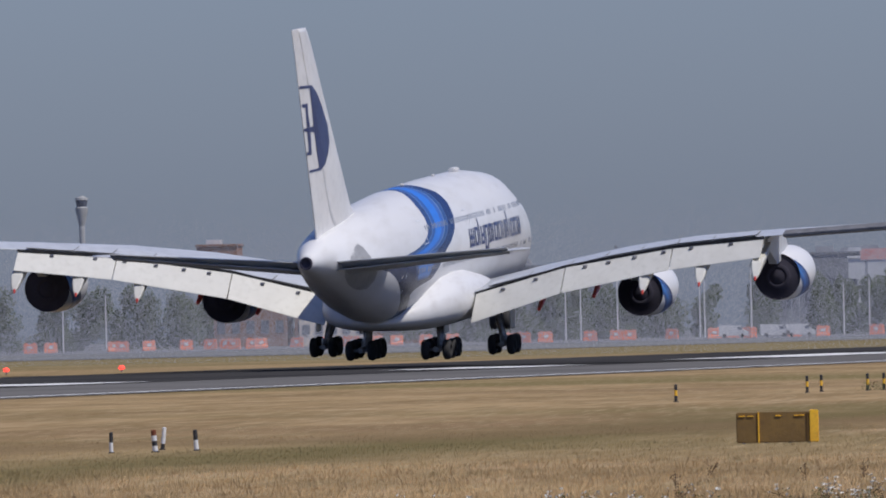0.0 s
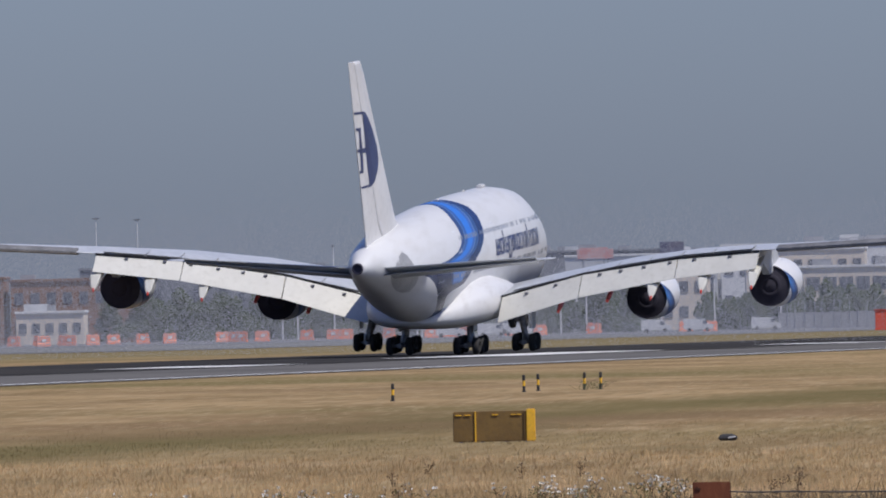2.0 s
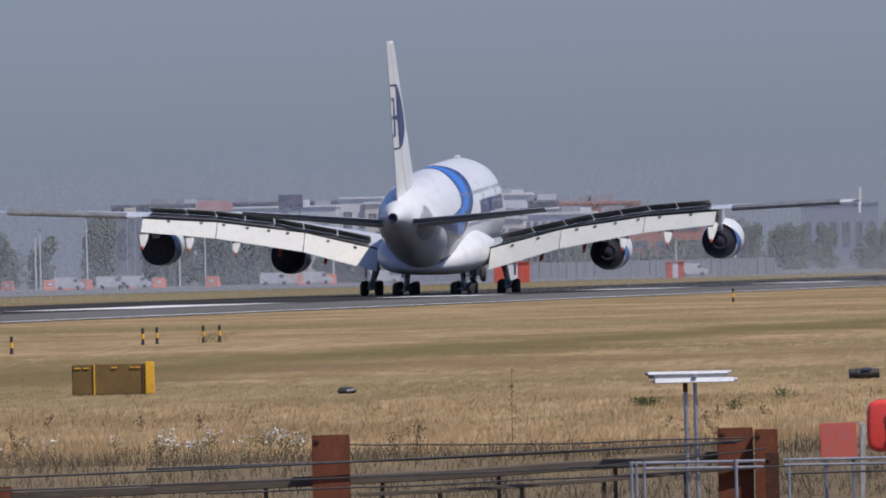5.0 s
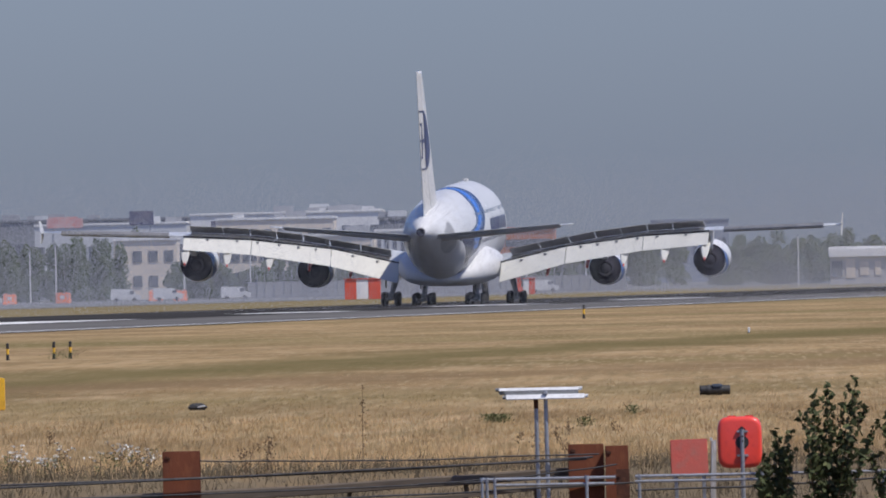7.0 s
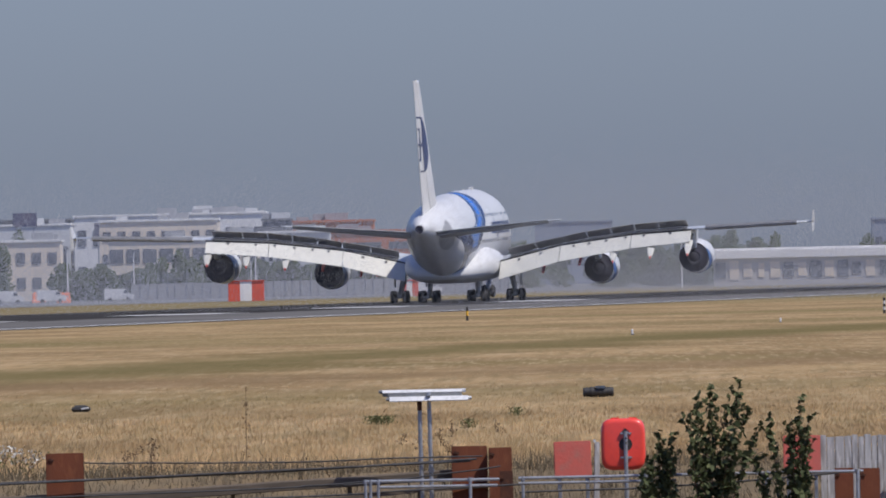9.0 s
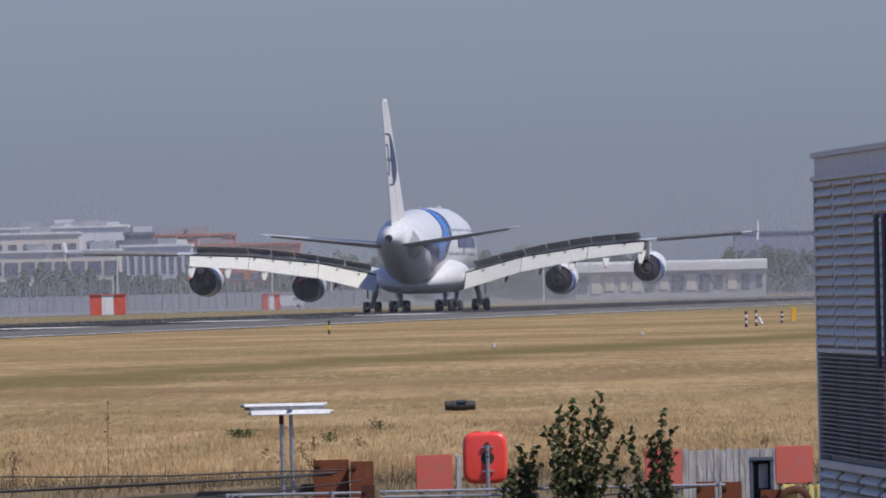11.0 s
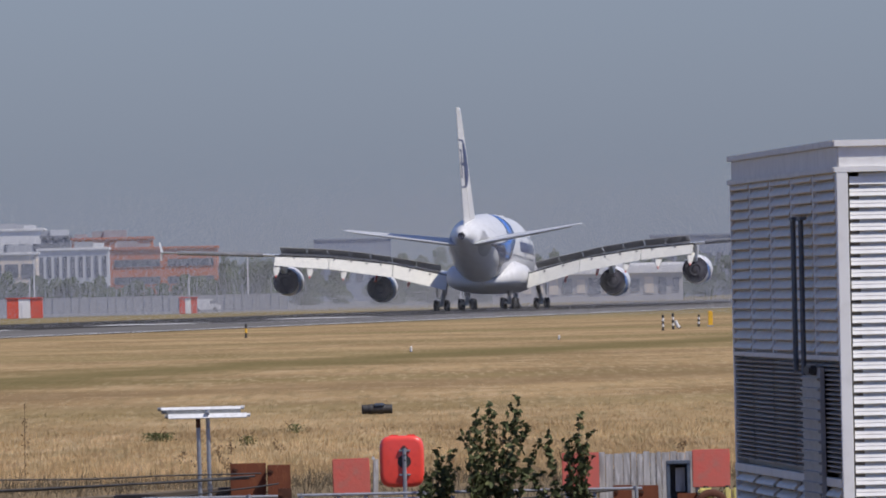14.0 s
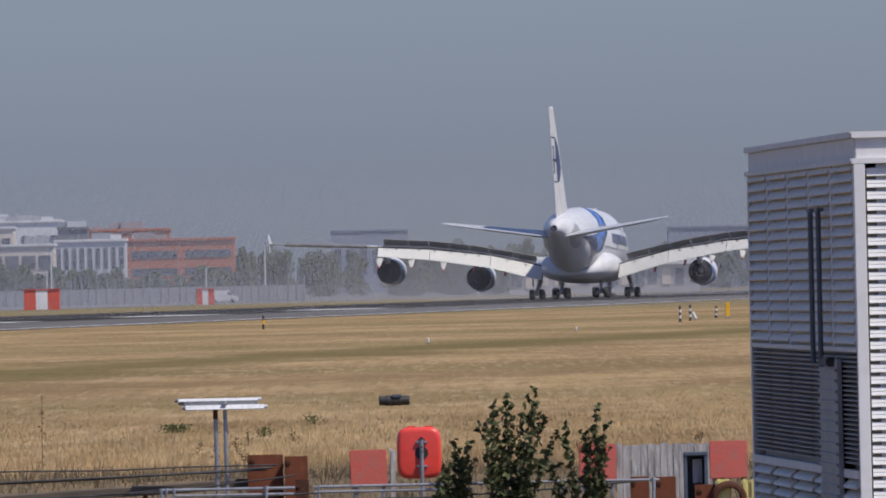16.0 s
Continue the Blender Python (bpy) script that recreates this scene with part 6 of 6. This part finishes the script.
def build_weed(x, y, h, seed, flowers=0, leaves=40, bushy=0.1, green=False):
    """One tall weed: stem, side stalks, leaves and flower heads."""
    r = np.random.RandomState(seed)
    base = ground_z(y)
    w = thing("weed", "tall wild weed with white flower heads in dry grass" if flowers else ("low green weed clump in dry grass" if green else "tall dry weed stalk in the grass"), "plant", pose(x, y, base), "weeds on the bank")
    bm = bm_()
    tips = []
    for k in range(max(1, flowers // 5) if flowers else 1):
        top = Vector((r.normal() * bushy, r.normal() * bushy, h * r.uniform(0.75, 1.0)))
        p0 = Vector((r.normal() * 0.03, r.normal() * 0.03, -0.03))
        tube(bm, p0, top, 0.008, 0.004, 4)
        for _ in range(4):
            f = r.uniform(0.4, 0.95)
            q = p0.lerp(top, f)
            e = q + Vector((r.normal() * bushy * 0.8, r.normal() * 0.05, r.uniform(0.04, 0.16)))
            tube(bm, q, e, 0.005, 0.003, 4)
            tips.append(e)
        tips.append(top)
    part("stem", bm, M_STEM, w)
    lp = [np.array([r.normal() * bushy * 0.7, r.normal() * bushy * 0.7, h * r.uniform(0.05, 0.8)]) for _ in range(leaves)]
    lf = leaf_mesh("foliage", lp, np.full(leaves, 0.022), M_GREENWEED if flowers or green else M_DRYWEED, "", "", seed=seed)
    tagged(lf, kind="stuff").parent = w
    if flowers:
        pts = [np.array(tips[r.randint(len(tips))]) + r.normal(size=3) * [0.03, 0.03, 0.008] for _ in range(flowers * 3)]
        fl = leaf_mesh("flower_head", pts, np.full(len(pts), 0.025), M_FLOWER, "", "", seed=seed + 1)
        tagged(fl, kind="stuff").parent = w
    elif tips and not green:
        pts = [np.array(t) + r.normal(size=3) * 0.02 for t in tips for _ in range(10)]
        fl = leaf_mesh("seed_head", pts, np.full(len(pts), 0.014), M_DRYWEED, "", "", seed=seed + 1)
        tagged(fl, kind="stuff").parent = w


def build_weeds():
    rng = random.Random(21)
    for i in range(16):
        build_weed(rng.uniform(-14.0, -11.0), rng.uniform(268.6, 274), rng.uniform(0.35, 0.6), i, rng.randint(6, 12), 50, 0.12)
    for i in range(14):
        build_weed(rng.uniform(-18.5, -14.0), rng.uniform(268.6, 276), rng.uniform(0.25, 0.5), 40 + i, rng.randint(3, 8), 40, 0.10)
    for i in range(10):
        build_weed(rng.uniform(-24, -17), rng.uniform(268.6, 276), rng.uniform(0.2, 0.4), 70 + i, rng.randint(2, 6), 40, 0.10)
    build_weed(-7.63, 285.4, 1.35, 90, 0, 60, 0.05)
    build_weed(-16.4, 278, 0.72, 91, 0, 60, 0.06)
    build_weed(-8.9, 270, 0.75, 92, 0, 140, 0.1)
    build_weed(-9.3, 270, 0.6, 93, 0, 120, 0.1)
    for i in range(14):
        build_weed(rng.uniform(-20, 6), rng.uniform(270, 330), rng.uniform(0.2, 0.4), 100 + i, 0, 40, 0.07)
    for x, y in ((-6.2, 339.9), (-6.0, 339.6), (-6.35, 340.4), (-4.1, 330), (-26.9, 589), (-27.3, 588), (-3.3, 352)):
        build_weed(x, y, 0.25 if y < 500 else 0.4, int(y * 7 + x * 10) % 900, 0, 260, 0.13 if y < 500 else 0.3, True)


build_weeds()


# ---------------------------------------------------------------- tyre smoke
def smoke_material():
    m, ns, ls, bs = nodes_of("blue_grey_tyre_smoke")
    dif = node(ns, "ShaderNodeBsdfDiffuse", Color=(0.40, 0.39, 0.395, 1))
    thin = node(ns, "ShaderNodeBsdfTranslucent", Color=(0.40, 0.39, 0.395, 1))
    add = ns.new("ShaderNodeAddShader")
    for i, s in enumerate((dif, thin)):
        ls.new(s.outputs[0], add.inputs[i])
    ls.new(add.outputs[0], ns["Material Output"].inputs["Surface"])
    return m


M_SMOKE = smoke_material()


def build_smoke(x, y, spread, count, rows, seed):
    """A drifting cloud of fine smoke specks, thin at its rim; rows of seconds and height."""
    r = np.random.RandomState(seed)
    lumps = np.clip(r.normal(size=(14, 3)), -1.3, 1.3) * np.array(spread) * 0.8
    p = lumps[r.randint(0, 14, count)] + np.clip(r.normal(size=(count, 3)), -2.2, 2.2) * np.array(spread) * 0.5
    ob = leaf_mesh("tyre_smoke", p, np.full(count, 0.023), M_SMOKE, "thin blue-grey tyre smoke over the runway", "smoke", seed=seed)
    tagged(ob, kind="stuff")
    ob.location = (x, y, rows[0][1])
    return ob, x, y, rows


SMOKE = [build_smoke(-72.4, 1134, (1.1, 3.0, 0.5), 36000, ((0, -6), (0.8, -6), (0.95, 0.3), (1.1, 1.1), (1.3, 1.9), (1.6, 2.6), (2.1, -5), (2.6, -6), (16, -6)), 1),
         build_smoke(-73.0, 1132, (1.4, 3.0, 1.2), 36000, ((0, -8), (1.0, -8), (1.15, 1.0), (1.4, 2.6), (1.6, 3.3), (1.75, 2.6), (2.0, -7), (2.4, -8), (16, -8)), 2),
         build_smoke(-58.5, 1293, (0.8, 1.5, 1.2), 64000, ((0, -8), (3.0, -8), (3.2, 0.2), (3.4, 1.5), (3.7, 2.6), (4.0, 3.0), (4.6, -7), (5.0, -8), (16, -8)), 3),
         build_smoke(-49.3, 1306, (0.9, 2.0, 0.35), 15000, ((0, -6), (3.2, -6), (3.4, 0.3), (3.7, 0.7), (4.2, 0.9), (4.7, -5), (5.0, -6), (16, -6)), 4)]


# ---------------------------------------------------------------- heat haze
def build_haze():
    """Dusty summer air over the runway and the taxiways: evenly strewn fine specks that thin out with height."""
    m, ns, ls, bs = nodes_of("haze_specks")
    dif = node(ns, "ShaderNodeBsdfDiffuse", Color=(0.47, 0.475, 0.50, 1))
    ls.new(dif.outputs[0], ns["Material Output"].inputs["Surface"])
    for k, (y, cell, cover, full, top) in enumerate(HAZE):
        r = np.random.RandomState(60 + k)
        nx, nz = int(y * 0.146 / cell), int(top / cell)
        gx, gz = np.meshgrid(np.arange(nx), np.arange(nz))
        gx = gx + 0.5 * (gz % 2)
        gx, gz = gx.ravel(), gz.ravel()
        n = len(gx)
        x = (gx + r.uniform(-0.1, 0.1, n)) * cell - y * 0.109
        z = (gz + 0.5 + r.uniform(-0.1, 0.1, n)) * cell
        thick = cover * np.clip((top - z) / (top - full), 0, 1)
        size = np.sqrt(thick / 1.299) * cell
        a = r.uniform(0, 2 * math.pi, n)
        d = y + r.uniform(-20, 20, n)
        v = np.empty((n, 3, 3))
        for i in range(3):
            b = a + i * 2 * math.pi / 3
            v[:, i] = np.stack([x + size * np.cos(b), d, z + size * np.sin(b)], 1)
        v = v[thick > 0.004].reshape(-1, 3)
        me = bpy.data.meshes.new("heat_haze")
        me.vertices.add(len(v))
        me.vertices.foreach_set("co", v.ravel())
        me.loops.add(len(v))
        me.loops.foreach_set("vertex_index", np.arange(len(v)))
        me.polygons.add(len(v) // 3)
        me.polygons.foreach_set("loop_start", np.arange(0, len(v), 3))
        me.update()
        me.materials.append(m)
        tagged(new("heat_haze", me), "thin pale dusty haze over the far airfield", "haze", kind="stuff")


HAZE = ((2320, 0.105, 0.40, 9, 21), (2180, 0.098, 0.26, 2.2, 6.0), (1440, 0.09, 0.10, 10, 17))
build_haze()


# ---------------------------------------------------------------- what moves
def motions():
    def at(x, y, z, yaw, pitch, bank):
        return pose(x, y, z, bank, -pitch, 90 - yaw)

    walk(AIRLINER, [(0, at(-81.09, 1073.1, 0.91, 7.06, 3.08, 0.35)), (0.5, at(-77.67, 1108.1, 0.63, 7.23, 3.15, 0.66)),
                    (1, at(-74.17, 1142.7, 0.30, 7.40, 3.22, 0.86)), (1.5, at(-70.51, 1177.2, 0.32, 7.58, 3.13, 0.93)),
                    (2, at(-66.94, 1211.5, 0.40, 7.51, 3.00, 1.07)), (2.5, at(-63.23, 1245.6, 0.42, 7.27, 3.00, 1.01)),
                    (3, at(-59.36, 1279.7, 0.20, 6.76, 3.05, 0.79)), (3.5, at(-55.34, 1313.7, 0.00, 6.02, 2.90, 0.49)),
                    (4, at(-51.39, 1347.7, 0.00, 5.64, 2.35, 0.34)), (6.5, at(-34.95, 1522.6, 0.00, 3.80, 1.90, 0.67)),
                    (7, at(-32.17, 1554.7, 0.00, 3.85, 1.70, 0.70)), (7.5, at(-29.60, 1586.1, 0.00, 4.24, 1.33, 0.55)),
                    (8, at(-27.12, 1617.1, 0.00, 4.73, 0.97, 0.38)), (8.5, at(-24.45, 1647.4, 0.00, 5.09, 0.80, 0.17)),
                    (9, at(-21.66, 1677.2, 0.00, 5.45, 0.76, -0.03)), (9.5, at(-19.14, 1706.6, 0.00, 5.77, 0.78, -0.17)),
                    (10, at(-16.60, 1735.6, 0.00, 5.92, 0.65, -0.28)), (12.5, at(-1.57, 1869.9, 0.00, 6.24, -1.35, -0.53)),
                    (13, at(1.29, 1895.8, 0.00, 5.91, -1.34, -0.47)), (13.5, at(4.04, 1921.4, 0.00, 5.74, -1.37, -0.40)),
                    (14, at(6.79, 1946.7, 0.00, 5.75, -1.47, -0.36)), (14.5, at(9.35, 1971.7, 0.00, 5.98, -1.61, -0.37)),
                    (15, at(11.84, 1996.5, 0.00, 5.93, -1.49, -0.33)), (15.5, at(14.38, 2020.9, 0.00, 6.38, -1.36, -0.30)),
                    (16, at(17.14, 2045.0, 0.00, 6.52, -1.41, -0.38))])
    for wing, spoilers in WINGS:
        side = 1 if wing.matrix_basis.translation.y > 0 else -1
        o = wing.matrix_basis.translation.copy()
        walk(wing, [(t, Matrix.Translation(o) @ Matrix.Rotation(radians(-side * d), 4, "X")) for t, d in
                    ((0, 0.0), (2, 0.1), (4, 0.6), (6.3, 1.7), (7.5, 2.0), (16, 2.0))])
        for sp, mid, ax in spoilers:
            walk(sp, [(t, Matrix.Translation(mid) @ Matrix.Rotation(radians(-a), 4, -ax)) for t, a in
                      ((0, 0), (3.4, 0), (4.0, 8), (4.7, 18), (5.6, 25), (16, 25))])

    # the tailplanes trim, and spring up as their load goes
    for side, tp in zip((1, -1), TAILS):
        walk(tp, [(t, Matrix.Translation(TAIL_PIVOT) @ Matrix.Rotation(radians(a), 4, "Y") @ Matrix.Rotation(radians(side * d), 4, "X")) for t, a, d in
                  ((0, 1.0, 0), (4.0, 1.0, 0), (6.3, 0.6, 0), (10.0, 0.6, 0.3), (11.0, -1.2, 1.8), (12.2, -3.4, 3.3), (14.0, -4.2, 3.9), (16, -4.2, 3.9))])
    for el, hinge, axis in ELEVATORS:
        walk(el, [(t, Matrix.Translation(hinge) @ Matrix.Rotation(radians(a), 4, axis)) for t, a in ((0, 13.0), (4.0, 12.0), (6.3, 9.0), (10.0, 9.0), (11.0, 4.0), (12.2, 0.0), (16, 0.0))])
    for puff, x, y, rows in SMOKE:
        walk(puff, [(t, pose(x, y, z, 0, 0, 10 * t)) for t, z in rows])


motions()
